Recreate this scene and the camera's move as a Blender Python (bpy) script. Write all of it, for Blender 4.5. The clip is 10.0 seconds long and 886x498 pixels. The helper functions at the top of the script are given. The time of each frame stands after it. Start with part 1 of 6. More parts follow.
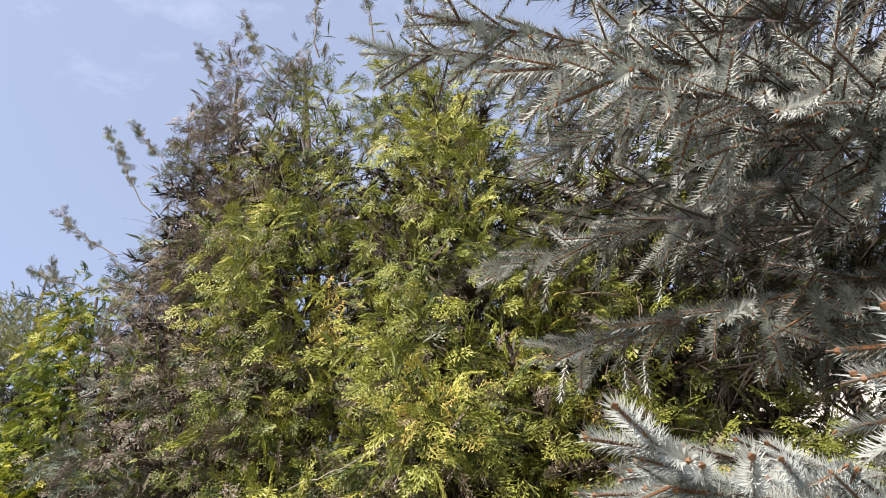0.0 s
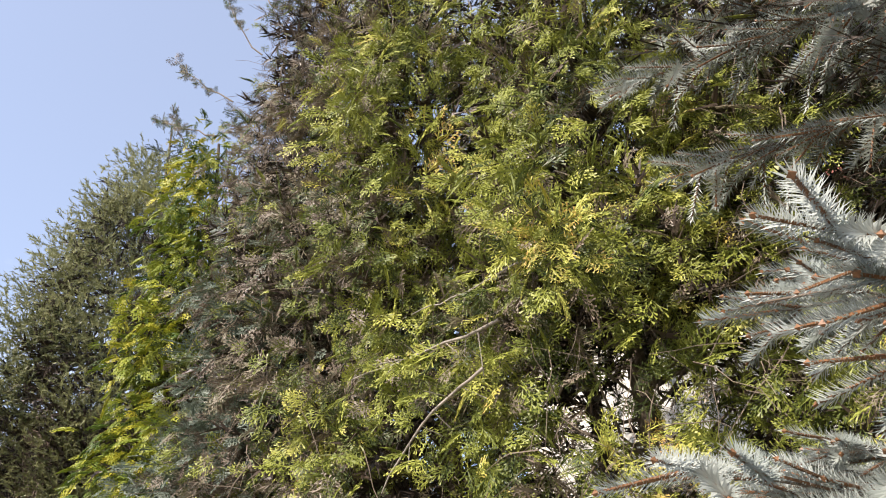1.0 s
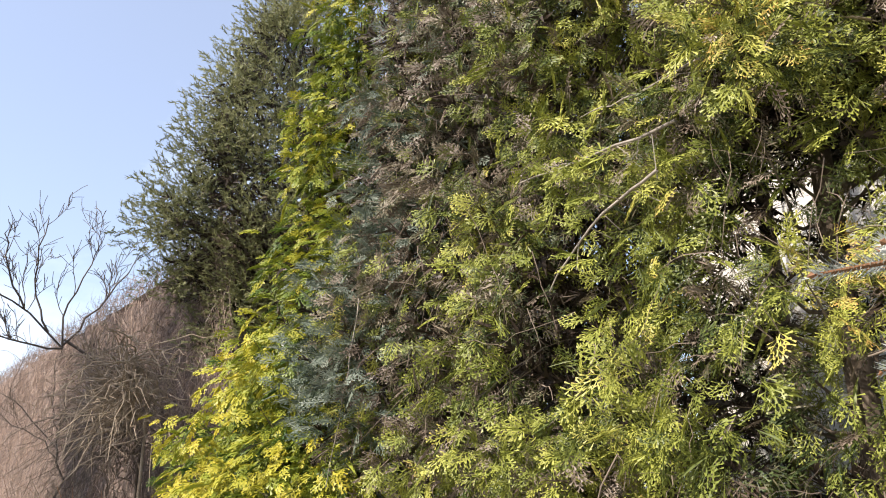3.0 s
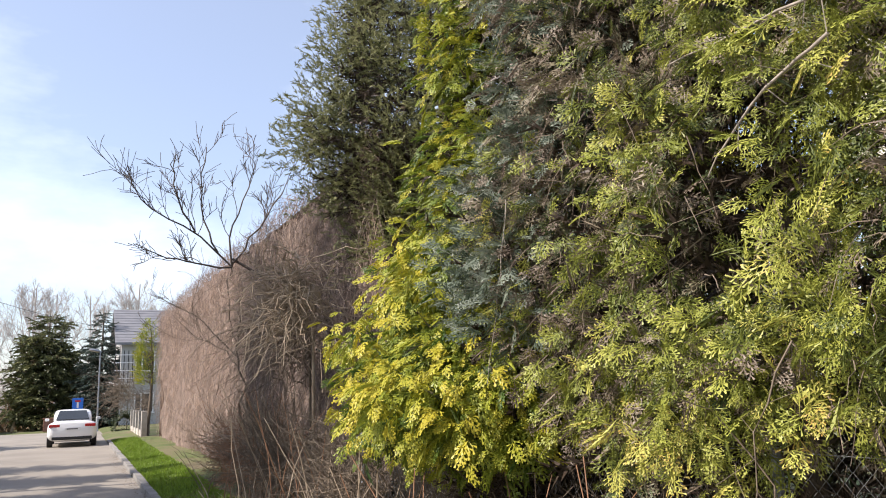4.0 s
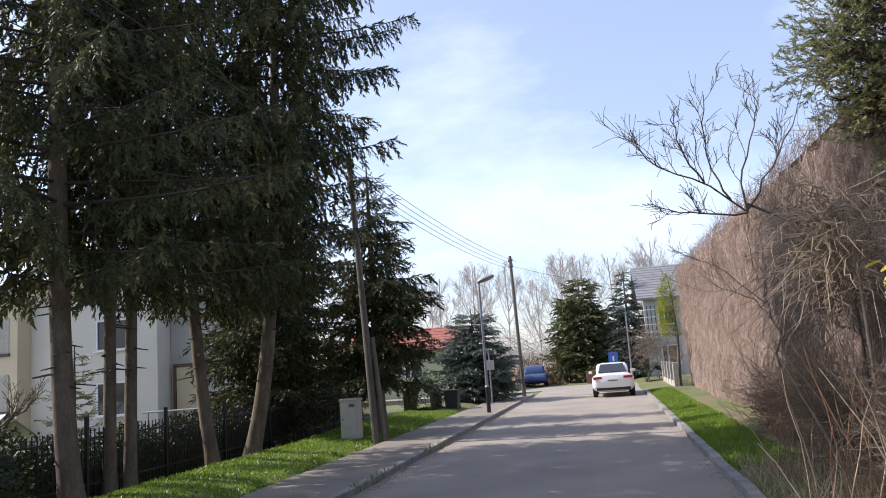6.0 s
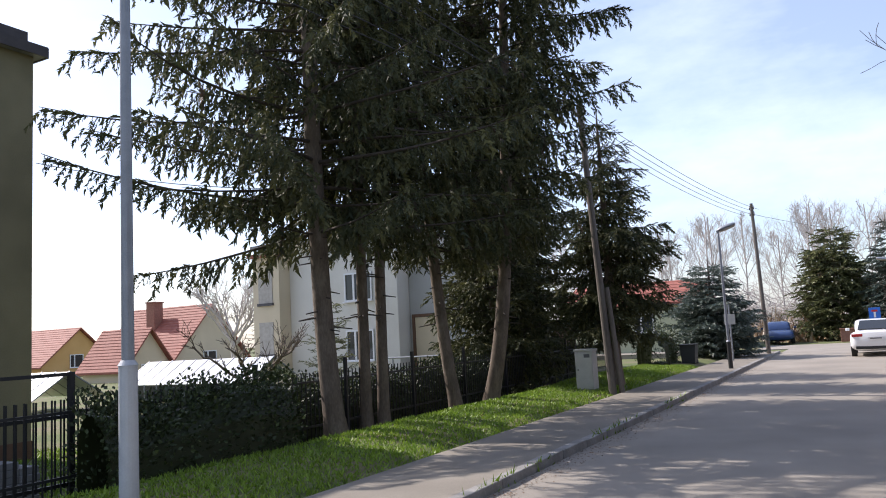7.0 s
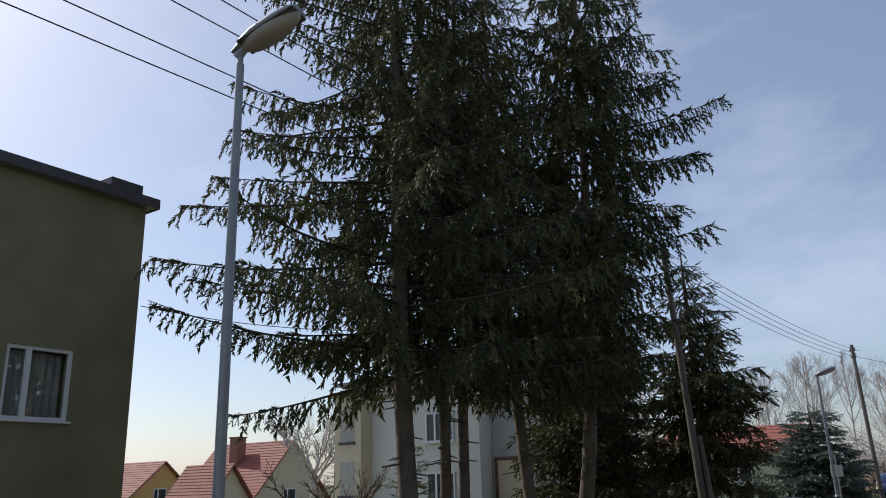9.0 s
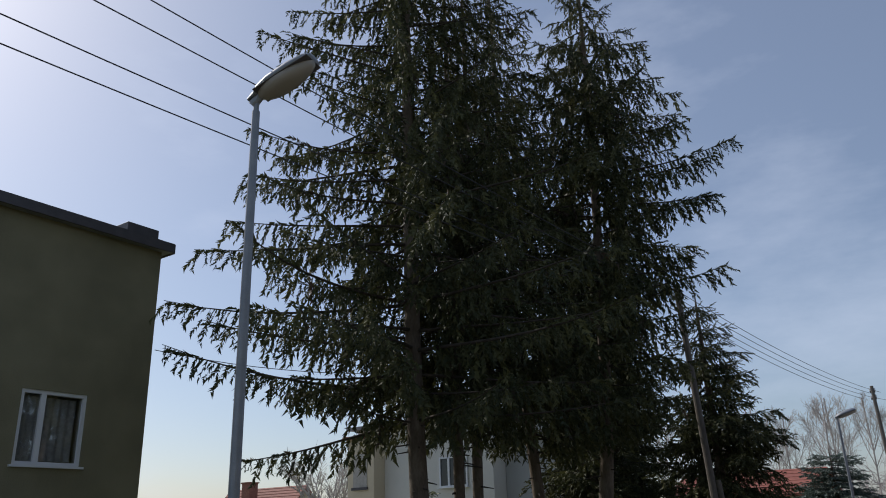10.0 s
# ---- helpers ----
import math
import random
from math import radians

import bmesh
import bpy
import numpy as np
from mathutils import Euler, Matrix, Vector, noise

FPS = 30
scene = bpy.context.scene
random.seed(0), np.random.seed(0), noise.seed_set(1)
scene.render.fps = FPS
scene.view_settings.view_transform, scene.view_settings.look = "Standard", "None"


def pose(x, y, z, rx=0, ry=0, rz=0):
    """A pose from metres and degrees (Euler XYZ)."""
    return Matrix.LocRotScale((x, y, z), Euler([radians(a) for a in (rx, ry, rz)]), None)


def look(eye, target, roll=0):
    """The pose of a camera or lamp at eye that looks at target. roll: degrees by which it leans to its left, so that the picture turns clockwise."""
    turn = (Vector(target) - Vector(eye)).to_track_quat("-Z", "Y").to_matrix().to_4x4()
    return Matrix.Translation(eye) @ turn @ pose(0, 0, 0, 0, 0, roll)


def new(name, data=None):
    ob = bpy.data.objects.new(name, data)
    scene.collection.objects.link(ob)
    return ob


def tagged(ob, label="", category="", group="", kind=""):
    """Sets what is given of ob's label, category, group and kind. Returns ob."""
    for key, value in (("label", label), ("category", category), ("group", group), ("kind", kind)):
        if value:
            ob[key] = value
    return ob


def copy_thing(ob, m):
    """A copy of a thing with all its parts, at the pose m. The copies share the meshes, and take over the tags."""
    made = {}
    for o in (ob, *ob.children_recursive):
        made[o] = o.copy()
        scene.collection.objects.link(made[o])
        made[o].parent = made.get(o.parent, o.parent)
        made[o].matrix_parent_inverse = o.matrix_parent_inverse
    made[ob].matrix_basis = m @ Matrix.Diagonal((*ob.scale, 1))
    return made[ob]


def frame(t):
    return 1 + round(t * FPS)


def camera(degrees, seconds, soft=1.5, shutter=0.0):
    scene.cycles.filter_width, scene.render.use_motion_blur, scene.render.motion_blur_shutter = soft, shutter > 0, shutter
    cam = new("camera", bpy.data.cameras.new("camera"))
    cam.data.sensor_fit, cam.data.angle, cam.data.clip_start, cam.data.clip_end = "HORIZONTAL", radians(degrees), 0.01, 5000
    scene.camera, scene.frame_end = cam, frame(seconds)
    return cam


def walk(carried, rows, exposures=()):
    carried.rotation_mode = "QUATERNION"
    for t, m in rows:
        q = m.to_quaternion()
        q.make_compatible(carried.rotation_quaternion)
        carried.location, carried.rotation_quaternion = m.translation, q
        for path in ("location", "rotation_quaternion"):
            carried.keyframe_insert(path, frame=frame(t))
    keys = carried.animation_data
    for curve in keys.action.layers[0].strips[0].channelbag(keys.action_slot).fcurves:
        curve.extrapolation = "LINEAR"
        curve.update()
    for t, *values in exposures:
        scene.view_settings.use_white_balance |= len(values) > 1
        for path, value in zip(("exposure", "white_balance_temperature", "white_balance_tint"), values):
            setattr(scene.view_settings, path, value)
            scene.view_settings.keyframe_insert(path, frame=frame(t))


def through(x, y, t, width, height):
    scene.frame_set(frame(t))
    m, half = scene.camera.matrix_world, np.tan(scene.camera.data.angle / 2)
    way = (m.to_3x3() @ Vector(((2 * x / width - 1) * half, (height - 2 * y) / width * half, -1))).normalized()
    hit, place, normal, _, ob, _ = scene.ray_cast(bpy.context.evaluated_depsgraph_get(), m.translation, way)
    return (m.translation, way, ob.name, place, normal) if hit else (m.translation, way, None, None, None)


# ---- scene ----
PATH = [
    (0, (0.773, 0.659, 1.842), (2.1, 1.402, 3.14), -10.7),
    (0.5, (0.878, 0.749, 1.855), (2.196, 1.722, 3.002), -7.2),
    (1, (0.868, 0.783, 1.832), (2.167, 1.917, 2.844), -5.4),
    (1.5, (0.857, 0.809, 1.799), (2.129, 2.106, 2.637), -3.5),
    (2, (0.851, 0.827, 1.768), (2.122, 2.203, 2.466), -2.9),
    (2.2, (0.842, 0.831, 1.754), (2.103, 2.23, 2.429), -2.6),
    (3.3, (0.808, 0.875, 1.799), (1.854, 2.499, 2.319), -0.2),
    (3.5, (0.805, 0.886, 1.792), (1.785, 2.57, 2.246), -0.5),
    (4, (0.792, 0.899, 1.778), (1.635, 2.677, 2.136), -1.9),
    (4.5, (0.787, 0.941, 1.782), (1.534, 2.774, 2.064), -2.0),
    (5, (0.712, 0.914, 1.782), (1.125, 2.849, 2.073), -1.9),
    (5.5, (0.642, 0.882, 1.787), (0.722, 2.857, 2.094), -3.4),
    (6, (0.61, 0.985, 1.814), (0.219, 2.923, 2.116), -4.2),
    (6.2, (0.485, 1.04, 1.776), (-0.033, 2.949, 2.074), -4.4),
    (7.3, (0.33, 1.009, 1.711), (-0.689, 2.72, 1.9), -2.8),
    (7.5, (0.381, 0.986, 1.732), (-0.657, 2.687, 1.906), -2.8),
    (8, (0.429, 0.933, 1.791), (-0.639, 2.598, 2.091), -2.2),
    (8.5, (0.404, 0.873, 1.811), (-0.662, 2.499, 2.284), -2.0),
    (9, (0.392, 0.857, 1.865), (-0.676, 2.447, 2.439), -1.8),
    (9.5, (0.418, 0.826, 1.863), (-0.648, 2.389, 2.513), -1.8),
    (10, (0.41, 0.822, 1.867), (-0.663, 2.368, 2.545), -1.9),
]
cam = camera(59.8, 10.0, soft=1.0)
walk(cam, [(t, look(eye, target, roll)) for t, eye, target, roll in PATH],
     exposures=[(0, 0.66, 6750, 15), (2, 0.75, 6800, 14), (4, 0.55, 6750, 15), (5.5, 0.49, 6500, 17), (7.5, 0.42, 6400, 17), (8.2, 0.14, 6500, 17), (8.6, -0.24, 6400, 13), (9, -0.46, 6350, 12), (10, -0.72, 6300, 11)])

# ---- world, sun ----
SUN_YAW, SUN_ELEV = 86.0, 41.0
world = bpy.data.worlds.new("world")
scene.world = world
world.use_nodes = True
wn, wl = world.node_tree.nodes, world.node_tree.links
wn.clear()
w_out = wn.new("ShaderNodeOutputWorld")
w_bg = wn.new("ShaderNodeBackground")
w_sky = wn.new("ShaderNodeTexSky")
w_sky.sky_type, w_sky.sun_disc = "NISHITA", False
w_sky.sun_elevation, w_sky.sun_rotation = radians(SUN_ELEV), radians(-SUN_YAW)
w_sky.air_density, w_sky.dust_density, w_sky.ozone_density = 1.0, 1.3, 2.4
w_co = wn.new("ShaderNodeTexCoord")
w_map = wn.new("ShaderNodeMapping")
w_map.inputs["Scale"].default_value = (1.0, 1.0, 2.6)
w_noise = wn.new("ShaderNodeTexNoise")
w_noise.inputs["Scale"].default_value = 1.5
w_noise.inputs["Detail"].default_value = 7
w_noise.inputs["Roughness"].default_value = 0.6
w_ramp = wn.new("ShaderNodeValToRGB")
w_ramp.color_ramp.elements[0].position, w_ramp.color_ramp.elements[1].position = 0.53, 0.84
w_ramp.color_ramp.elements[0].color, w_ramp.color_ramp.elements[1].color = (0.15, 0.15, 0.15, 1), (0.6, 0.62, 0.62, 1)
w_mix = wn.new("ShaderNodeMixRGB")
w_mix.inputs[2].default_value = (8.0, 8.7, 10.2, 1)
wl.new(w_co.outputs["Generated"], w_map.inputs[0])
wl.new(w_map.outputs[0], w_noise.inputs["Vector"])
wl.new(w_noise.outputs["Fac"], w_ramp.inputs[0])
wl.new(w_ramp.outputs[0], w_mix.inputs[0])
wl.new(w_sky.outputs[0], w_mix.inputs[1])
wl.new(w_mix.outputs[0], w_bg.inputs[0])
w_bg.inputs[1].default_value = 0.15
wl.new(w_bg.outputs[0], w_out.inputs[0])

sun = new("sun", bpy.data.lights.new("sun", "SUN"))
sun.data.energy, sun.data.angle, sun.data.color = 4.8, radians(0.6), (1.0, 0.94, 0.85)
_e, _a = radians(SUN_ELEV), radians(SUN_YAW)
sun.matrix_world = look((-40 * math.sin(_a) * math.cos(_e), 40 * math.cos(_a) * math.cos(_e), 40 * math.sin(_e)), (0, 0, 0))

rng = np.random.default_rng(7)

# ---- materials ----


def material(name):
    m = bpy.data.materials.new(name)
    m.use_nodes = True
    n, l = m.node_tree.nodes, m.node_tree.links
    return m, n, l, n["Principled BSDF"]


def ramp_node(n, stops):
    r = n.new("ShaderNodeValToRGB")
    e = r.color_ramp.elements
    while len(e) < len(stops):
        e.new(0.5)
    for k, (p, c) in enumerate(stops):
        e[k].position, e[k].color = p, (*c, 1)
    return r


def surface(name, stops, scale=3.0, rough=0.8, bump=0.3, fine=60.0, metal=0.0, stretch=(1, 1, 1), fine_mix=0.35, dist=0.01):
    """Two scales of noise drive a colour ramp and the relief."""
    m, n, l, b = material(name)
    co = n.new("ShaderNodeTexCoord")
    mp = n.new("ShaderNodeMapping")
    mp.inputs["Scale"].default_value = stretch
    l.new(co.outputs["Object"], mp.inputs[0])
    a, f = n.new("ShaderNodeTexNoise"), n.new("ShaderNodeTexNoise")
    a.inputs["Scale"].default_value, a.inputs["Detail"].default_value = scale, 6
    f.inputs["Scale"].default_value, f.inputs["Detail"].default_value = fine, 4
    for t in (a, f):
        l.new(mp.outputs[0], t.inputs["Vector"])
    mx = n.new("ShaderNodeMix")
    mx.inputs[0].default_value = fine_mix
    l.new(a.outputs["Fac"], mx.inputs[2])
    l.new(f.outputs["Fac"], mx.inputs[3])
    r = ramp_node(n, stops)
    l.new(mx.outputs[0], r.inputs[0])
    l.new(r.outputs[0], b.inputs["Base Color"])
    bp = n.new("ShaderNodeBump")
    bp.inputs["Strength"].default_value, bp.inputs["Distance"].default_value = bump, dist
    l.new(mx.outputs[0], bp.inputs["Height"])
    l.new(bp.outputs[0], b.inputs["Normal"])
    b.inputs["Roughness"].default_value, b.inputs["Metallic"].default_value = rough, metal
    return m


def leaf(name, stops, rough=0.45, through=0.25, patch=1.2, patch_mix=0.35):
    """Foliage: the colour follows each sprig's tint, which holds crown shade on some trees, and a slow patchiness; some
    light goes through.
    """
    m, n, l, b = material(name)
    at = n.new("ShaderNodeAttribute")
    at.attribute_name = "tint"
    co = n.new("ShaderNodeTexCoord")
    ns = n.new("ShaderNodeTexNoise")
    ns.inputs["Scale"].default_value, ns.inputs["Detail"].default_value = patch, 5
    l.new(co.outputs["Object"], ns.inputs["Vector"])
    sub = n.new("ShaderNodeMath")
    sub.operation = "SUBTRACT"
    sub.inputs[1].default_value = 0.5
    l.new(ns.outputs["Fac"], sub.inputs[0])
    mul = n.new("ShaderNodeMath")
    mul.operation = "MULTIPLY_ADD"
    mul.inputs[1].default_value = patch_mix
    l.new(sub.outputs[0], mul.inputs[0])
    l.new(at.outputs["Fac"], mul.inputs[2])
    r = ramp_node(n, stops)
    l.new(mul.outputs[0], r.inputs[0])
    l.new(r.outputs[0], b.inputs["Base Color"])
    b.inputs["Roughness"].default_value = rough
    b.inputs["Specular IOR Level"].default_value = 0.35
    if through:
        tr = n.new("ShaderNodeBsdfTranslucent")
        l.new(r.outputs[0], tr.inputs[0])
        ms = n.new("ShaderNodeMixShader")
        ms.inputs[0].default_value = through
        l.new(b.outputs[0], ms.inputs[1])
        l.new(tr.outputs[0], ms.inputs[2])
        l.new(ms.outputs[0], n["Material Output"].inputs[0])
    return m


def paint(name, color, rough=0.4, metal=0.0, wear=0.12, scale=8.0):
    lo = tuple(c * (1 - wear) for c in color)
    return surface(name, [(0.3, lo), (0.7, color)], scale=scale, rough=rough, metal=metal, bump=0.04)


M_asphalt = surface("asphalt", [(0.25, (0.19, 0.172, 0.147)), (0.5, (0.265, 0.238, 0.202)), (0.75, (0.355, 0.318, 0.268))], scale=0.6, fine=90, rough=0.9, bump=0.5, fine_mix=0.45)
M_pave = surface("pavement_asphalt", [(0.25, (0.14, 0.122, 0.10)), (0.5, (0.205, 0.183, 0.15)), (0.75, (0.29, 0.26, 0.215))], scale=0.8, fine=70, rough=0.92, bump=0.5)
M_kerb = surface("kerb_concrete", [(0.25, (0.13, 0.125, 0.115)), (0.55, (0.26, 0.25, 0.235)), (0.8, (0.38, 0.37, 0.35))], scale=3, fine=50, rough=0.95, bump=0.6)
M_soil = surface("ground_earth", [(0.25, (0.05, 0.06, 0.02)), (0.45, (0.10, 0.13, 0.035)), (0.6, (0.16, 0.13, 0.075)), (0.8, (0.22, 0.18, 0.11))], scale=0.7, fine=25, rough=1, bump=0.8, dist=0.03)
M_bark = surface("bark", [(0.25, (0.05, 0.038, 0.028)), (0.5, (0.13, 0.10, 0.073)), (0.8, (0.25, 0.205, 0.155))], scale=6, fine=40, rough=0.95, bump=1.0, stretch=(1, 1, 0.35), dist=0.02)
M_darkbark = surface("dark_limb_bark", [(0.3, (0.03, 0.024, 0.018)), (0.7, (0.085, 0.066, 0.05))], scale=8, rough=0.95, bump=0.5)
M_twig = surface("twig_bark", [(0.3, (0.10, 0.075, 0.055)), (0.7, (0.25, 0.20, 0.15))], scale=12, rough=0.9, bump=0.3)
M_pale = surface("pale_cane", [(0.3, (0.24, 0.17, 0.11)), (0.7, (0.48, 0.40, 0.30))], scale=6, rough=0.8, bump=0.2)
M_greycane = surface("grey_branch", [(0.3, (0.20, 0.17, 0.14)), (0.7, (0.42, 0.38, 0.33))], scale=9, rough=0.9, bump=0.3)
M_redcane = surface("red_brown_cane", [(0.3, (0.16, 0.075, 0.04)), (0.7, (0.36, 0.2, 0.11))], scale=6, rough=0.7, bump=0.2)
M_barebark = surface("bare_tree_bark", [(0.3, (0.07, 0.055, 0.045)), (0.7, (0.19, 0.15, 0.12))], scale=8, rough=0.9, bump=0.4)
# twig colour lightened to stand for haze over the distant trees
M_hazetwig = surface("haze_pale_twig", [(0.3, (0.36, 0.325, 0.30)), (0.7, (0.56, 0.52, 0.49))], scale=2, rough=0.95, bump=0.0)
M_pole = surface("weathered_pole", [(0.3, (0.075, 0.064, 0.055)), (0.7, (0.19, 0.165, 0.14))], scale=4, fine=40, rough=0.9, bump=0.6, stretch=(1, 1, 0.2))
M_galv = surface("painted_steel_post", [(0.3, (0.20, 0.22, 0.25)), (0.7, (0.30, 0.32, 0.35))], scale=5, fine=80, rough=0.45, bump=0.1, metal=0.25)
M_galvlow = surface("pale_steel_sleeve", [(0.3, (0.40, 0.42, 0.44)), (0.7, (0.52, 0.54, 0.56))], scale=4, fine=70, rough=0.5, bump=0.1, metal=0.1)
M_black = paint("black_metal", (0.018, 0.018, 0.02), 0.5)
M_cable = paint("cable", (0.04, 0.04, 0.045), 0.6)
M_cabinet = surface("cabinet_grey", [(0.3, (0.40, 0.40, 0.37)), (0.7, (0.52, 0.52, 0.49))], scale=4, rough=0.6, bump=0.1)
M_print = paint("dark_print", (0.12, 0.12, 0.13), 0.7)
M_olive = surface("olive_render", [(0.3, (0.165, 0.147, 0.088)), (0.5, (0.228, 0.203, 0.123)), (0.7, (0.285, 0.255, 0.158))], scale=0.9, fine=45, rough=0.95, bump=0.4)
M_plinth = surface("brown_plinth", [(0.3, (0.10, 0.055, 0.035)), (0.7, (0.19, 0.11, 0.07))], scale=3, rough=0.9, bump=0.4)
M_fascia = surface("fascia_metal", [(0.3, (0.05, 0.045, 0.05)), (0.7, (0.09, 0.08, 0.085))], scale=4, rough=0.5, bump=0.1)
M_white = surface("white_render", [(0.3, (0.60, 0.575, 0.52)), (0.7, (0.72, 0.695, 0.63))], scale=0.6, fine=30, rough=0.9, bump=0.2)
M_grey = surface("grey_render", [(0.3, (0.36, 0.36, 0.35)), (0.7, (0.46, 0.46, 0.45))], scale=0.6, fine=30, rough=0.9, bump=0.2)
M_cream = surface("cream_render", [(0.3, (0.56, 0.47, 0.33)), (0.7, (0.68, 0.58, 0.42))], scale=0.6, fine=30, rough=0.9, bump=0.2)
M_orange = surface("orange_render", [(0.3, (0.58, 0.34, 0.12)), (0.7, (0.68, 0.42, 0.17))], scale=0.6, fine=30, rough=0.9, bump=0.2)
M_pgreen = surface("pale_green_render", [(0.3, (0.40, 0.43, 0.28)), (0.7, (0.5, 0.52, 0.36))], scale=0.6, fine=30, rough=0.9, bump=0.2)
M_roof = surface("red_roof_tile", [(0.3, (0.21, 0.062, 0.043)), (0.7, (0.34, 0.115, 0.078))], scale=3, fine=30, rough=0.75, bump=0.4)
M_slate = surface("grey_roof_sheet", [(0.3, (0.16, 0.16, 0.17)), (0.7, (0.24, 0.24, 0.25))], scale=1.5, fine=30, rough=0.6, bump=0.2)
M_brick = surface("chimney_brick", [(0.3, (0.22, 0.10, 0.07)), (0.7, (0.34, 0.17, 0.12))], scale=8, rough=0.9, bump=0.5)
M_upvc = paint("white_window_frame", (0.78, 0.78, 0.78), 0.35, wear=0.05)
M_net = surface("net_curtain", [(0.3, (0.2, 0.2, 0.19)), (0.7, (0.36, 0.36, 0.34))], scale=14, fine=60, rough=0.95, bump=0.2)
M_carwhite = paint("white_car_paint", (0.80, 0.81, 0.82), 0.22, wear=0.03, scale=2)
M_carblue = paint("blue_car_paint", (0.025, 0.05, 0.13), 0.25, wear=0.05, scale=2)
M_rubber = paint("tyre_rubber", (0.02, 0.02, 0.02), 0.85)
M_alloy = paint("alloy", (0.5, 0.5, 0.52), 0.35, metal=0.8)
M_lampred = paint("tail_lamp_red", (0.45, 0.02, 0.02), 0.2)
M_signblue = paint("sign_blue", (0.02, 0.16, 0.62), 0.4, wear=0.04)
M_signwhite = paint("sign_white", (0.8, 0.8, 0.8), 0.4, wear=0.04)
M_signred = paint("sign_red", (0.55, 0.03, 0.03), 0.4, wear=0.04)
M_bin = paint("bin_plastic", (0.03, 0.032, 0.035), 0.5)
M_stonewall = surface("stone_post", [(0.3, (0.34, 0.31, 0.27)), (0.7, (0.52, 0.48, 0.43))], scale=6, rough=0.9, bump=0.5)
M_paving = surface("stacked_block", [(0.3, (0.16, 0.155, 0.15)), (0.7, (0.27, 0.265, 0.26))], scale=7, rough=0.95, bump=0.5)
M_wire = paint("galvanised_wire", (0.32, 0.33, 0.34), 0.5, metal=0.4)
M_vinewall = surface("matted_vine", [(0.3, (0.055, 0.04, 0.033)), (0.5, (0.2, 0.147, 0.12)), (0.72, (0.40, 0.30, 0.25))], scale=9, fine=55, rough=0.95, bump=1.0, stretch=(1, 1, 0.3), fine_mix=0.5, dist=0.05)
M_litter = surface("leaf_litter", [(0.3, (0.09, 0.05, 0.03)), (0.7, (0.24, 0.15, 0.09))], scale=5, rough=1, bump=0.2)

mg, ng, lg, bg_ = material("window_glass")
bg_.inputs["Base Color"].default_value = (0.03, 0.035, 0.04, 1)
bg_.inputs["Roughness"].default_value = 0.05
M_glass = mg
mp_, np_, lp_, bp_ = material("clear_pane")
g_tr, g_gl, g_mx = np_.new("ShaderNodeBsdfTransparent"), np_.new("ShaderNodeBsdfGlossy"), np_.new("ShaderNodeMixShader")
g_gl.inputs["Roughness"].default_value = 0.03
g_mx.inputs[0].default_value = 0.12
lp_.new(g_tr.outputs[0], g_mx.inputs[1]), lp_.new(g_gl.outputs[0], g_mx.inputs[2]), lp_.new(g_mx.outputs[0], np_["Material Output"].inputs[0])
M_pane = mp_
ml, nl, ll, bl = material("lamp_diffuser")
bl.inputs["Base Color"].default_value = (0.42, 0.38, 0.33, 1)
bl.inputs["Roughness"].default_value = 0.25
bl.inputs["Transmission Weight"].default_value = 0.25
M_diffuser = ml
mh, nh, lh, bh = material("greenhouse_sheet")
bh.inputs["Base Color"].default_value = (0.75, 0.79, 0.82, 1)
bh.inputs["Roughness"].default_value = 0.25
M_sheet = mh

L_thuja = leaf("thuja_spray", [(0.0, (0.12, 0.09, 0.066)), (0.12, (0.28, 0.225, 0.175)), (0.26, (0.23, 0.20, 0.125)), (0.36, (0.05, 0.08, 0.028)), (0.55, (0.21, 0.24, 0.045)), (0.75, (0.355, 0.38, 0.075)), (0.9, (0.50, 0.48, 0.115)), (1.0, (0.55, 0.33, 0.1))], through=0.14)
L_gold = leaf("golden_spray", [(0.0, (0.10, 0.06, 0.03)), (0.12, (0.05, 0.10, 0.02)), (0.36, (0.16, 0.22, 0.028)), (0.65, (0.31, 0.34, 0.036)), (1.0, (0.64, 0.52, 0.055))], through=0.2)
# near-black twig colour that stands for the shade deep inside crowns
L_innershade = leaf("shade_dark_inner_twigs", [(0.0, (0.028, 0.02, 0.015)), (0.5, (0.06, 0.043, 0.031)), (1.0, (0.14, 0.10, 0.075))], through=0.0)
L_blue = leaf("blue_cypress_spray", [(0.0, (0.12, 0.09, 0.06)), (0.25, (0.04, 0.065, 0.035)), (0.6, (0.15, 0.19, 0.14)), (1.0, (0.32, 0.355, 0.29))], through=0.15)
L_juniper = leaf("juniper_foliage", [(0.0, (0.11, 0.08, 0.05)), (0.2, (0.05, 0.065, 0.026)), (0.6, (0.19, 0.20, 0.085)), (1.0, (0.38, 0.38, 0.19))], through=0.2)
L_bspruce = leaf("blue_spruce_needles", [(0.0, (0.15, 0.075, 0.035)), (0.08, (0.32, 0.16, 0.08)), (0.16, (0.10, 0.125, 0.095)), (0.5, (0.365, 0.405, 0.375)), (1.0, (0.60, 0.63, 0.59))], through=0.14, patch_mix=0.15)
L_spruce = leaf("spruce_needles", [(0.0, (0.06, 0.04, 0.025)), (0.15, (0.03, 0.042, 0.018)), (0.5, (0.075, 0.08, 0.031)), (1.0, (0.17, 0.165, 0.06))], rough=0.65, through=0.2)
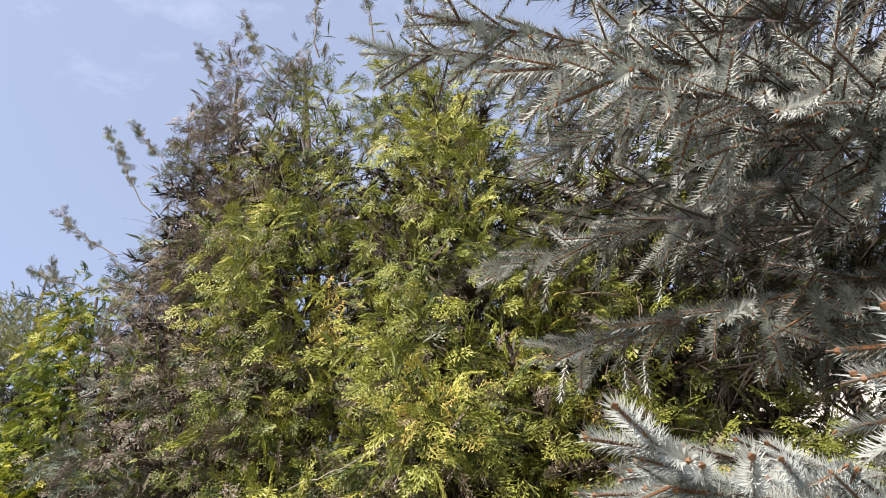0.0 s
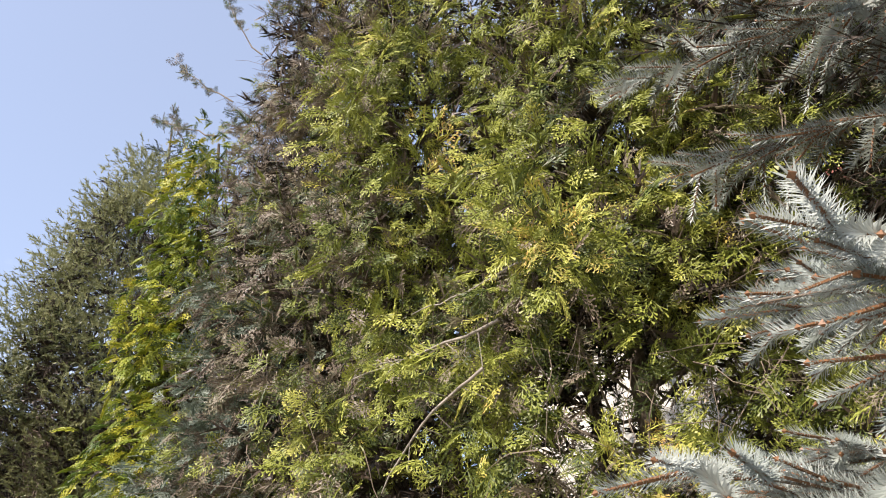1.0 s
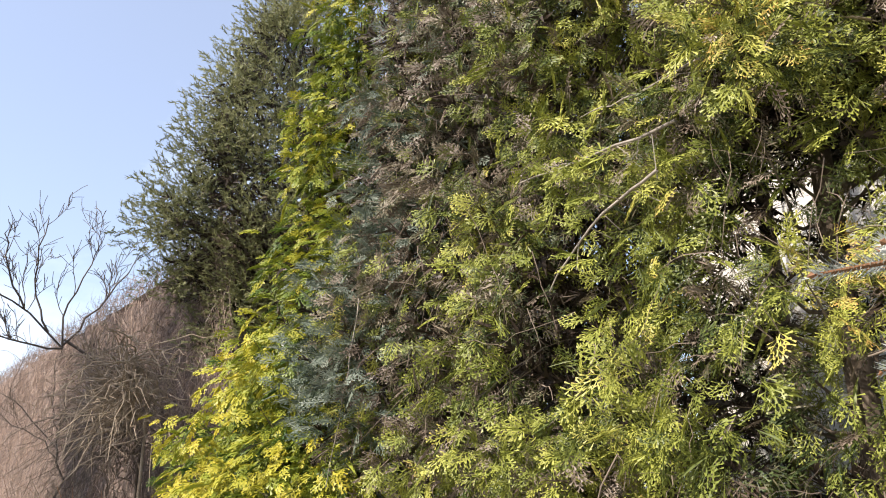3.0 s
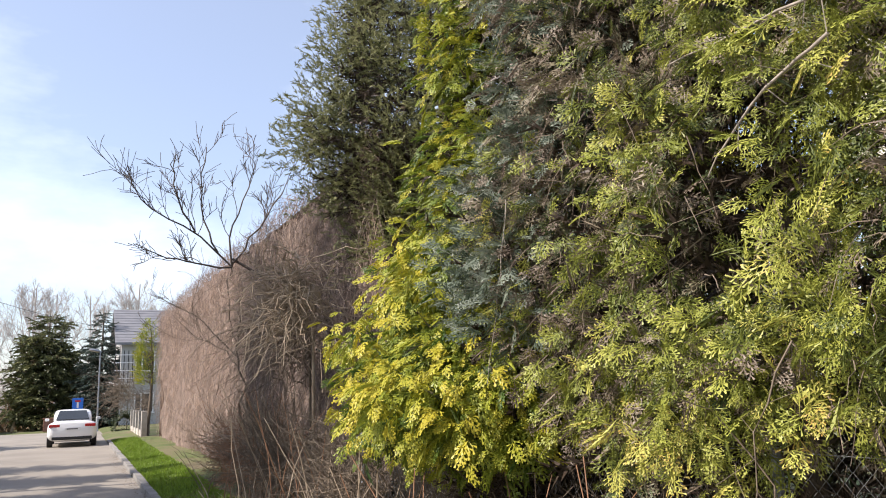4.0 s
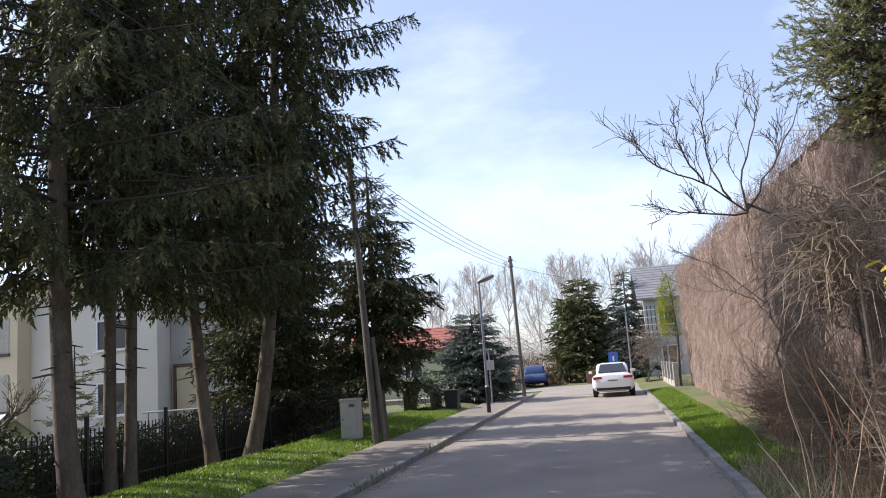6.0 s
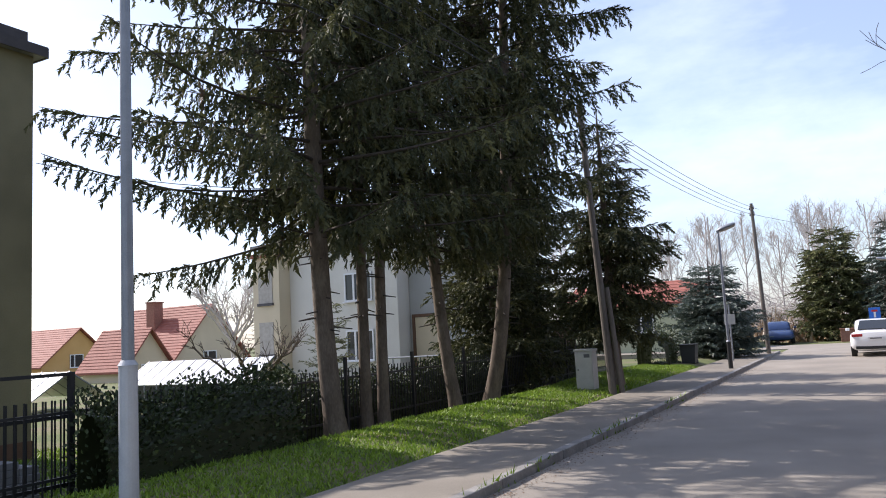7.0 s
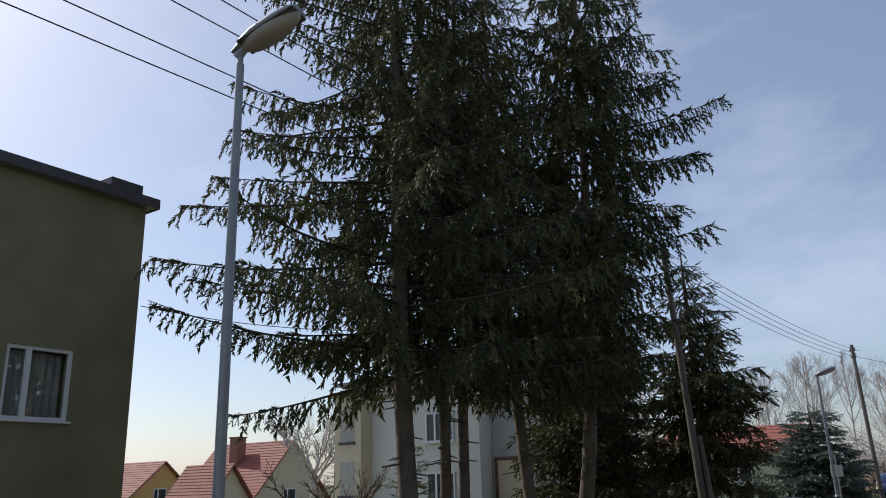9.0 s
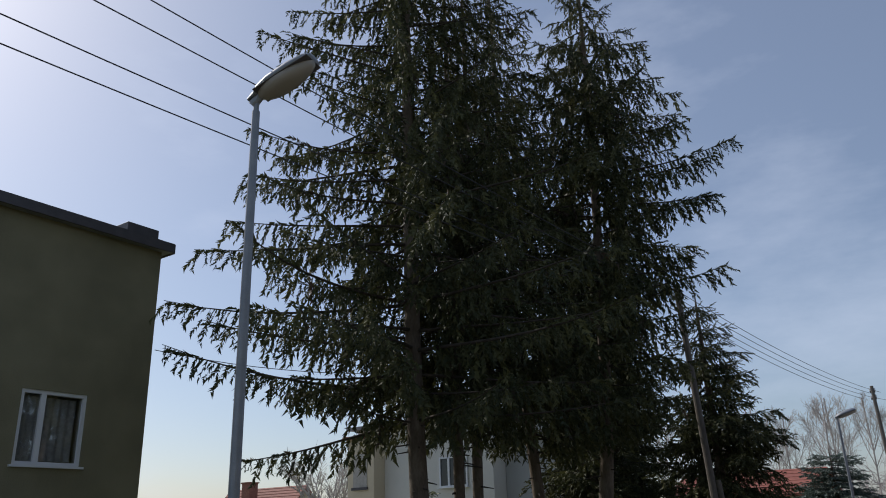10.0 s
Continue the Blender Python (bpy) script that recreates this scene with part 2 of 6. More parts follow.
L_fspruce = leaf("far_spruce_needles", [(0.0, (0.05, 0.045, 0.03)), (0.2, (0.05, 0.075, 0.06)), (0.6, (0.10, 0.135, 0.11)), (1.0, (0.17, 0.20, 0.17))], through=0.1)
L_hedge = leaf("evergreen_leaf", [(0.0, (0.03, 0.035, 0.015)), (0.5, (0.035, 0.055, 0.02)), (1.0, (0.13, 0.16, 0.05))], rough=0.5, through=0.1)
L_grass = leaf("grass_blade", [(0.0, (0.26, 0.21, 0.10)), (0.2, (0.10, 0.15, 0.025)), (0.6, (0.17, 0.28, 0.03)), (1.0, (0.28, 0.40, 0.05))], through=0.35)
L_dry = leaf("dry_grass", [(0.0, (0.20, 0.13, 0.08)), (0.6, (0.42, 0.33, 0.21)), (1.0, (0.6, 0.5, 0.34))], through=0.2)
L_vine = leaf("bare_vine", [(0.0, (0.10, 0.075, 0.06)), (0.5, (0.31, 0.225, 0.175)), (1.0, (0.56, 0.42, 0.33))], through=0.0)

# ---- mesh tools ----


class Soup:
    """Triangles gathered into one mesh, with a tint for each vertex."""

    def __init__(self):
        self.v, self.t, self.c, self.n = [], [], [], 0

    def add(self, v, t, tint=0.5):
        v = np.asarray(v, dtype=np.float32).reshape(-1, 3)
        self.v.append(v)
        self.t.append(np.asarray(t, dtype=np.int32).reshape(-1, 3) + self.n)
        self.c.append(np.broadcast_to(np.asarray(tint, dtype=np.float32), (len(v),)))
        self.n += len(v)

    def obj(self, name, mat, parent=None, smooth=False, kind=""):
        v, t, c = np.concatenate(self.v), np.concatenate(self.t), np.concatenate(self.c)
        me = bpy.data.meshes.new(name)
        me.vertices.add(len(v))
        me.vertices.foreach_set("co", v.ravel())
        me.loops.add(t.size)
        me.loops.foreach_set("vertex_index", t.ravel())
        me.polygons.add(len(t))
        me.polygons.foreach_set("loop_start", np.arange(0, t.size, 3, dtype=np.int32))
        me.polygons.foreach_set("loop_total", np.full(len(t), 3, dtype=np.int32))
        me.polygons.foreach_set("use_smooth", np.full(len(t), smooth))
        at = me.attributes.new("tint", "FLOAT", "POINT")
        at.data.foreach_set("value", c.astype(np.float32))
        me.update()
        me.materials.append(mat)
        ob = new(name, me)
        if parent is not None:
            ob.parent = parent
        if kind:
            ob["kind"] = kind
        return ob


def unit(a):
    return a / np.maximum(np.linalg.norm(a, axis=-1, keepdims=True), 1e-9)


def frames(d, up):
    """Turns that take y to d and z as near to up as may be."""
    y = unit(d)
    x = unit(np.cross(y, up))
    z = np.cross(x, y)
    return np.stack([x, y, z], axis=-1)


def scatter(soup, tpl, pos, turn, size, tint):
    """Copies of the template (vertices, triangles, tint offsets), joined."""
    tv, tt, tc = tpl
    k, n = len(pos), len(tv)
    if k == 0:
        return
    v = np.einsum("kij,nj->kni", turn, tv) * np.asarray(size).reshape(-1, 1, 1) + pos[:, None, :]
    t = tt[None] + (np.arange(k) * n)[:, None, None]
    c = np.where(tc[None] < -5, 0.04, np.asarray(tint).reshape(-1, 1) + tc[None])
    soup.add(v, t, c.ravel())


def tubes(soup, p, r, sides=4, tint=0.5):
    """p: (k, n, 3) paths, r: (k, n) radii."""
    p, r = np.asarray(p, dtype=float), np.asarray(r, dtype=float)
    k, n = r.shape
    tan = unit(np.gradient(p, axis=1))
    ref = np.where(np.abs(tan[..., 2:3]) > 0.9, np.array([1.0, 0, 0]), np.array([0, 0, 1.0]))
    a = unit(np.cross(tan, ref))
    b = np.cross(tan, a)
    w = np.arange(sides) * 2 * np.pi / sides
    v = p[:, :, None, :] + r[:, :, None, None] * (np.cos(w)[:, None] * a[:, :, None, :] + np.sin(w)[:, None] * b[:, :, None, :])
    i, s = np.meshgrid(np.arange(n - 1), np.arange(sides), indexing="ij")
    q = np.stack([i * sides + s, i * sides + (s + 1) % sides, (i + 1) * sides + (s + 1) % sides, (i + 1) * sides + s], -1).reshape(-1, 4)
    t = np.concatenate([q[:, [0, 1, 2]], q[:, [0, 2, 3]]])
    t = t[None] + (np.arange(k) * n * sides)[:, None, None]
    c = np.broadcast_to(np.asarray(tint).reshape(-1, 1), (k, n * sides)) if np.ndim(tint) else tint
    soup.add(v, t, c.ravel() if np.ndim(tint) else c)


def join_parts(parts):
    v, t, c, n = [], [], [], 0
    for pv, pt, pc in parts:
        v.append(pv), t.append(pt + n), c.append(np.full(len(pv), pc))
        n += len(pv)
    return np.concatenate(v).astype(np.float32), np.concatenate(t), np.concatenate(c)


def kite(o, d, length, width):
    """A blunt scale-leaf branchlet in the xy plane, widest past its middle."""
    d = np.array(d, float) / np.linalg.norm(d)
    w = np.array([-d[1], d[0], 0.0]) * width / 2
    o = np.array(o, float)
    m = o + d * length * 0.62
    return np.array([o, m + w, o + d * length, m - w]), np.array([[0, 2, 1], [0, 3, 2]])


def wedge(o, d, length, width):
    """A small branchlet in the xy plane that widens to a blunt tip."""
    d = np.array(d, float) / np.linalg.norm(d)
    w = np.array([-d[1], d[0], 0.0]) * width / 2
    o = np.array(o, float)
    return np.array([o, o + d * length - w, o + d * length * 0.93 + w]), np.array([[0, 1, 2]])


def frond(nside=6, subs=4, spread=45, width=0.05, droop=0.15, seed=1, curl=0.15):
    """A flat spray of scale leaves, 1 long along y: an axis, alternate branches and their branchlets."""
    r = np.random.default_rng(seed)
    parts = [(*kite((0, 0, 0), (0, 1, 0), 1.0, width * 0.5), -0.06)]
    for k in range(nside):
        for side in (-1, 1):
            y = 0.05 + 0.87 * (k + 0.5 * (side > 0) + r.uniform(-0.15, 0.15)) / nside
            a = radians(spread + r.uniform(-12, 12))
            ln = (0.50 - 0.36 * y) * r.uniform(0.7, 1.2)
            d = np.array([side * math.sin(a), math.cos(a), 0])
            v, t = kite((0, y, 0), d, ln, width * 0.7)
            parts.append((v, t, -0.04 + r.uniform(-0.03, 0.03)))
            for q in range(subs):
                f = (q + 0.6) / (subs + 0.4) + r.uniform(-0.06, 0.06)
                a2 = a * side + (1 if (q % 2) == (side > 0) else -1) * radians(46 + r.uniform(-10, 10)) * (1.0 if q < subs - 1 else 0.3)
                d2 = np.array([math.sin(a2), math.cos(a2), 0])
                v, t = wedge(np.array([0, y, 0]) + d * ln * f, d2, ln * (0.5 - 0.15 * f) * r.uniform(0.75, 1.2), width)
                parts.append((v, t, -0.02 + 0.06 * f + r.uniform(-0.04, 0.05)))
    v, t, c = join_parts(parts)
    rr = v[:, 1] ** 2 + v[:, 0] ** 2
    v[:, 2] += -droop * rr + r.normal(0, 0.012, len(v))
    v[:, 0] += r.uniform(-curl, curl) * v[:, 1] ** 2
    return v, t, c


def needle_shoot(count=110, length=0.16, needle=0.024, width=0.0017, seed=1, stem=0.0028, bud=True):
    """A spruce shoot along y: a brown stem set round with curved needles, and a bud at its tip."""
    r = np.random.default_rng(seed)
    parts = []
    ys = np.linspace(0.005, length, count)
    for k, y in enumerate(ys):
        a = k * 2.39996 + r.uniform(-0.4, 0.4)
        rad = np.array([math.cos(a), 0, math.sin(a)])
        lean = 0.42 + 0.8 * (y / length) ** 4 + r.uniform(-0.15, 0.15)
        d = unit(rad + np.array([0, lean, 0.25]))
        ln = needle * r.uniform(0.75, 1.1) * (1.0 - 0.2 * (y / length) ** 6)
        s = unit(np.cross(d, np.array([0.3, 1, 0.2]))) * width / 2
        o = np.array([0, y, 0]) + rad * stem * 0.8
        tip = o + d * ln + np.array([0, 0, 0.0025])
        parts.append((np.array([o - s, o + s, tip]), np.array([[0, 1, 2]]), r.uniform(-0.12, 0.15)))
    w = np.arange(4) * np.pi / 2
    ring = np.stack([np.cos(w), 0 * w, np.sin(w)], -1)
    v = np.concatenate([ring * stem, ring * stem * 0.8 + np.array([0, length, 0])])
    t = np.array([[s, (s + 1) % 4, 4 + (s + 1) % 4] for s in range(4)] + [[s, 4 + (s + 1) % 4, 4 + s] for s in range(4)])
    parts.append((v, t, -9.0))
    if bud:
        o = np.array([0, length, 0])
        v = np.concatenate([o + ring * stem * 1.7 + np.array([0, 0.004, 0]), [o + np.array([0, 0.012, 0])]])
        parts.append((v, np.array([[0, 1, 4], [1, 2, 4], [2, 3, 4], [3, 0, 4]]), -9.0))
    return join_parts(parts)


def tuft(count=14, length=1.0, leaf_len=0.2, width=0.06, seed=1, flat=0.5):
    """A twig along y covered with short leaves, for foliage too far off to tell needles."""
    r = np.random.default_rng(seed)
    parts = []
    for k in range(count):
        y = length * (k + 0.3) / count
        a = r.uniform(0, 2 * np.pi)
        d = unit(np.array([math.cos(a), 0.9 + r.uniform(0, 0.7), math.sin(a) * flat]))
        s = unit(np.cross(d, r.normal(size=3))) * width / 2
        o = np.array([0, y * 0.9, 0])
        parts.append((np.array([o + s, o + d * leaf_len, o - s]), np.array([[0, 1, 2]]), r.uniform(-0.1, 0.12)))
    return join_parts(parts)


def part(name, bm, mat, parent, label=""):
    """Links a bmesh as one mesh under a thing or a part."""
    me = bpy.data.meshes.new(name)
    bm.normal_update()
    bm.to_mesh(me)
    bm.free()
    me.materials.append(mat)
    ob = new(name, me)
    if parent is not None:
        ob.parent = parent
    if label:
        ob["label"] = label
    return ob


def box(x0, x1, y0, y1, z0, z1, bevel=0.0, bm=None):
    bm = bm or bmesh.new()
    g = bmesh.ops.create_cube(bm, size=1.0, matrix=Matrix.Translation(((x0 + x1) / 2, (y0 + y1) / 2, (z0 + z1) / 2)) @ Matrix.Diagonal((x1 - x0, y1 - y0, z1 - z0, 1)))
    if bevel:
        ed = list({e for v in g["verts"] for e in v.link_edges})
        bmesh.ops.bevel(bm, geom=ed, offset=bevel, segments=2, affect="EDGES", profile=0.5)
    return bm


def rod(a, b, r0, r1=None, sides=12, bm=None):
    bm = bm or bmesh.new()
    a, b = Vector(a), Vector(b)
    r1 = r0 if r1 is None else r1
    q = (b - a).to_track_quat("Z", "Y").to_matrix().to_4x4()
    bmesh.ops.create_cone(bm, cap_ends=True, segments=sides, radius1=r0, radius2=r1, depth=(b - a).length, matrix=Matrix.Translation((a + b) / 2) @ q)
    return bm


def prism(points, axis, lo, hi, bm=None):
    """A polygon in the plane across axis ('x' or 'y'), drawn out from lo to hi."""
    bm = bm or bmesh.new()
    def at(p, w):
        return (w, p[0], p[1]) if axis == "x" else (p[0], w, p[1])
    a = [bm.verts.new(at(p, lo)) for p in points]
    b = [bm.verts.new(at(p, hi)) for p in points]
    n = len(points)
    bm.faces.new(a), bm.faces.new(b[::-1])
    for k in range(n):
        bm.faces.new((a[k], b[k], b[(k + 1) % n], a[(k + 1) % n]))
    bmesh.ops.recalc_face_normals(bm, faces=bm.faces)
    return bm


def thing(name, x, y, z, label, category, group="", kind="", turn=0):
    ob = new(name)
    ob.matrix_world = pose(x, y, z, 0, 0, turn)
    return tagged(ob, label, category, group, kind)


def lumpy(u, w, k, seed):
    """Smooth unevenness of two coordinates, about -1 to 1."""
    r = np.random.default_rng(seed)
    s = np.zeros(np.shape(u))
    for q in range(6):
        a, b, p = r.normal(0, k), r.normal(0, k), r.uniform(0, 6.3)
        s = s + np.sin(a * u + b * w + p)
    return s / 2.6

# ---- ground, road, pavement ----


def ground_height(x, y):
    h = np.full(np.shape(x), -0.04)
    h = np.where(x < -5.05, -0.04 + 0.16 * np.clip((-5.05 - x) / 0.4, 0, 1) + 0.10 * np.clip((-5.5 - x) / 1.5, 0, 1), h)
    h = np.where(x < -7.3, 0.22 - 0.5 * np.clip((-7.3 - x) / 1.1, 0, 1), h)
    h = np.where(x > 2.2, 0.06 + 0.10 * np.clip((x - 2.2) / 1.2, 0, 1), h)
    return h + 0.025 * lumpy(x * 1.0, y * 1.0, 1.1, 3) * ((x < -5.2) | (x > 2.35))


gx = np.unique(np.concatenate([np.linspace(-900, -60, 8), np.linspace(-60, -16, 14), np.linspace(-16, 8, 61), np.linspace(8, 60, 14), np.linspace(60, 900, 8)]))
gy = np.unique(np.concatenate([np.linspace(-900, -20, 8), np.linspace(-20, 45, 80), np.linspace(45, 120, 16), np.linspace(120, 900, 8)]))
GX, GY = np.meshgrid(gx, gy, indexing="ij")
GZ = ground_height(GX, GY)
i, j = np.meshgrid(np.arange(len(gx) - 1), np.arange(len(gy) - 1), indexing="ij")
n1 = len(gy)
q0 = (i * n1 + j).ravel()
gs = Soup()
gs.add(np.stack([GX, GY, GZ], -1).reshape(-1, 3), np.concatenate([np.stack([q0, q0 + n1, q0 + n1 + 1], -1), np.stack([q0, q0 + n1 + 1, q0 + 1], -1)]))
tagged(gs.obj("ground", M_soil, smooth=True), "bare earth and rough grass beside the road", "ground", kind="structure")

RL, RR = -3.35, 2.05
tagged(part("road", box(RL, RR, -40, 47, -0.3, 0.0), M_asphalt, None), "worn grey asphalt of a narrow side street", "road", kind="structure")
tagged(part("road_bend", box(-30, RR + 3, 47.0, 53, -0.3, -0.001), M_asphalt, None), "grey asphalt where the street meets a crossing lane", "road", kind="structure")
tagged(part("pavement", box(-5.05, RL - 0.15, -40, 42, -0.3, 0.095), M_pave, None), "worn sandy asphalt pavement", "pavement", kind="structure")

# ---- conifers ----


def crown_points(n, r, zlo, zhi, prof, seed, inner=0.45, lump=0.22, k=2.2, side=0.78):
    """Places, outward ways and depth of n sprays on an uneven crown; prof gives the radius at a height."""
    z = zlo + (zhi - zlo) * r.random(n * 3)
    keep = r.random(n * 3) < (np.maximum(prof(z), 0.08) / prof(np.linspace(zlo, zhi, 60)).max())
    z = z[keep][:n]
    m = len(z)
    a = np.where(r.random(m) < side, r.normal(radians(195), 0.85, m), r.uniform(0, 2 * np.pi, m))
    depth = inner + (1 - inner) * np.sqrt(r.random(m))
    rad = prof(z) * (1 + lump * lumpy(a * 1.6, z * 1.3, k, seed)) * depth
    way = np.stack([np.cos(a), np.sin(a), np.zeros(m)], -1)
    return np.stack([rad * way[:, 0], rad * way[:, 1], z], -1), way, depth


def clumped(pos, way, d, tn, per, rad, r):
    """Gathers sprays about the ends of branchlets, fanning out from each, with gaps between."""
    m = len(pos)
    own = r.integers(0, max(1, m // per), m)
    off = np.clip(r.normal(0, 1, (m, 3)), -1.7, 1.7) * rad * np.array([1, 1, 0.75])
    off -= way[own] * np.minimum((off * way[own]).sum(-1, keepdims=True), 0) * 0.5
    shift = r.normal(0, 0.1, m)[own]
    # inner sprays of a clump get a darker tint for shade, outer ones lighter
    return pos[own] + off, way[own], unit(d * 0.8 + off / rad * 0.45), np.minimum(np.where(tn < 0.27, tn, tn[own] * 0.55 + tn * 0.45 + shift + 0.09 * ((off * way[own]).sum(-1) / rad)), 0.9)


def frond_tree(name, x, y, zlo, height, prof, fronds, n, size, mat, label, seed, tint, rise=(-0.5, 0.5), trunk_r=0.07, inner=0.45, lump=0.22, category="tree", group="", flat=0.5, twigs=90, fine=0, clump=0, clump_r=0.13, face=(0.75, 0.8), bare=None):
    """A conifer of flat sprays: a trunk, its limbs and the crown."""
    r = np.random.default_rng(seed)
    top = thing(name, x, y, 0, label, category, group)
    s = Soup()
    zz = np.linspace(0, height * 0.97, 12)
    sway = np.stack([0.06 * np.sin(zz * 0.9 + seed), 0.06 * np.cos(zz * 0.7 + seed), zz], -1)
    tubes(s, sway[None], (trunk_r * (1 - zz / height) + 0.012)[None], 8)
    s.obj("trunk", M_bark, top, smooth=True)
    b = Soup()
    z0 = r.uniform(zlo, height * 0.92, twigs)
    a = r.uniform(0, 2 * np.pi, twigs)
    ln = prof(z0) * r.uniform(0.7, 1.0, twigs)
    u = np.linspace(0, 1, 5)
    p = np.stack([np.cos(a)[:, None] * ln[:, None] * u, np.sin(a)[:, None] * ln[:, None] * u, z0[:, None] + ln[:, None] * (0.55 * u ** 1.5)], -1) + r.normal(0, 0.02, (twigs, 5, 3))
    tubes(b, p, (0.012 * (1 - 0.8 * u))[None].repeat(twigs, 0), 4)
    b.obj("limb", M_twig, top, smooth=True, kind="stuff")
    c = Soup()
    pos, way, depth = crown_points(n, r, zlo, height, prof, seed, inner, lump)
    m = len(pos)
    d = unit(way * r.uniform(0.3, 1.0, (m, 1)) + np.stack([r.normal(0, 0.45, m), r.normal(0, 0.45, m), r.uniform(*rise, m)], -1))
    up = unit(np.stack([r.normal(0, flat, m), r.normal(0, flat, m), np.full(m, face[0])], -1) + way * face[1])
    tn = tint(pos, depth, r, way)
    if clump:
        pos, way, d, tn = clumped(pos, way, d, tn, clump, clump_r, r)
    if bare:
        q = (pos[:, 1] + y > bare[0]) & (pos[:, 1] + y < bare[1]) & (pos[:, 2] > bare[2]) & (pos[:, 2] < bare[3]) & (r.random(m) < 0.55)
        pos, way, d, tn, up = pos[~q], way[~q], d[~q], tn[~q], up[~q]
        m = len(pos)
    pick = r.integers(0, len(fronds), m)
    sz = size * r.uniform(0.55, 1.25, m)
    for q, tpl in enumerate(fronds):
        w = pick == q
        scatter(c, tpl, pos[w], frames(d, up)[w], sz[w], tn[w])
    tagged(c.obj("crown", mat, top), kind="stuff")
    if fine:
        ft = Soup()
        o, w2, _ = crown_points(fine, r, zlo, height, prof, seed + 1, 0.8, lump)
        m = len(o)
        dd = unit(w2 * 0.35 + np.stack([r.normal(0, 0.5, m), r.normal(0, 0.5, m), r.uniform(-1.2, 0.6, m)], -1))
        uu = np.linspace(0, 1, 5)
        pp = o[:, None] + dd[:, None] * (r.uniform(0.12, 0.42, m)[:, None] * uu)[..., None] + np.array([0, 0, -0.08]) * (uu ** 2)[None, :, None] + r.normal(0, 0.008, (m, 5, 3))
        tubes(ft, pp, r.uniform(0.0016, 0.0032, m)[:, None] * (1 - 0.6 * uu), 3)
        tagged(ft.obj("bare_twig", M_twig, top), kind="stuff")
    # dark tufts added inside the crown so its gaps read as shade
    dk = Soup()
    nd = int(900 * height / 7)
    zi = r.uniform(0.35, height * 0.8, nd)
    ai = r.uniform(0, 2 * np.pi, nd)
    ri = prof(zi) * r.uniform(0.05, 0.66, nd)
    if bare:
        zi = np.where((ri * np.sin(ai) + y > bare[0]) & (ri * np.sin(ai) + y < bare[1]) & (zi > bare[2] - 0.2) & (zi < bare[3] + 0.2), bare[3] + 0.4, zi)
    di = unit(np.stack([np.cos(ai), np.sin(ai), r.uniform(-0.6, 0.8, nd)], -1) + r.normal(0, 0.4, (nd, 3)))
    scatter(dk, T_innershade, np.stack([np.cos(ai) * ri, np.sin(ai) * ri, zi], -1), frames(di, unit(r.normal(size=(nd, 3)))), r.uniform(0.25, 0.5, nd), r.uniform(0.1, 0.6, nd))
    tagged(dk.obj("inner_crown", L_innershade, top), kind="stuff")
    return top


T_innershade = tuft(24, 1.0, 0.24, 0.05, 77, 0.9)
T_shadetwig = tuft(26, 1.0, 0.3, 0.014, 78, 0.9)
F_thuja = [frond(5, 4, 42, 0.048, 0.3, k) for k in (1, 2, 3, 4, 5)]
F_gold = [frond(5, 3, 34, 0.085, 0.5, k) for k in (11, 12, 13)]
F_blue = [frond(5, 3, 34, 0.055, 0.2, k) for k in (21, 22, 23)]


def taper(h, base, r0, rmid=None):
    def f(z):
        u = np.clip((z - base) / (h - base), 0, 1)
        return r0 * np.clip(1.0 - u ** 2.2, 0, 1) * np.clip(0.3 + u * 3.2, 0, 1) + 0.04
    return f


def thuja_tint(dead_from, bright, brown):
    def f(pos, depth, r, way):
        # the depth term paints the crown's inner shade into the tint
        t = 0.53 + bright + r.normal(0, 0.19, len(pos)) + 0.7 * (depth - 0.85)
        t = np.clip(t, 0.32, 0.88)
        patch = lumpy(pos[:, 1] * 1.4 + pos[:, 0], pos[:, 2] * 1.1, 1.4, 5)
        dead = (patch + r.normal(0, 0.35, len(pos)) > brown + np.clip((3.7 - pos[:, 2]) * 0.6, 0, 1.2)) | (pos[:, 2] + r.normal(0, 0.5, len(pos)) > dead_from)
        t = np.where(dead, r.uniform(0.0, 0.2, len(pos)), t)
        return np.where(r.random(len(pos)) < 0.015, 0.97, t)
    return f


HEDGE = "row of overgrown conifers along the road"
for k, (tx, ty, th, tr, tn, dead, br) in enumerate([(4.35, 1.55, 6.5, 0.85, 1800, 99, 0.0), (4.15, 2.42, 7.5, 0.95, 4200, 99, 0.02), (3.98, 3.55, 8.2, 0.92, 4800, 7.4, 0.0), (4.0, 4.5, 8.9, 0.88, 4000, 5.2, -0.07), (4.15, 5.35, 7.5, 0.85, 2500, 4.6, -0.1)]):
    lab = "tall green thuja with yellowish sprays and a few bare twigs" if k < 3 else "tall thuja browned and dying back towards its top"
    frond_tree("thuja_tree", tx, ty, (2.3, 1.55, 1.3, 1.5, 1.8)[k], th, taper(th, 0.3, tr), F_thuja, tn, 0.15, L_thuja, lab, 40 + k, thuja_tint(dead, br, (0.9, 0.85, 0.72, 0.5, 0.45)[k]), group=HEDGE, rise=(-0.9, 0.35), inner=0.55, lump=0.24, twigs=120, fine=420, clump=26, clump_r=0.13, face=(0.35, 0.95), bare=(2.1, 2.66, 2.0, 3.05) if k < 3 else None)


def gold_prof(z):
    return np.interp(z, [0.8, 1.1, 1.5, 2.0, 2.74, 3.56, 4.4, 6.0, 7.3], [0.5, 1.1, 1.45, 1.36, 1.08, 0.76, 0.6, 0.5, 0.06])


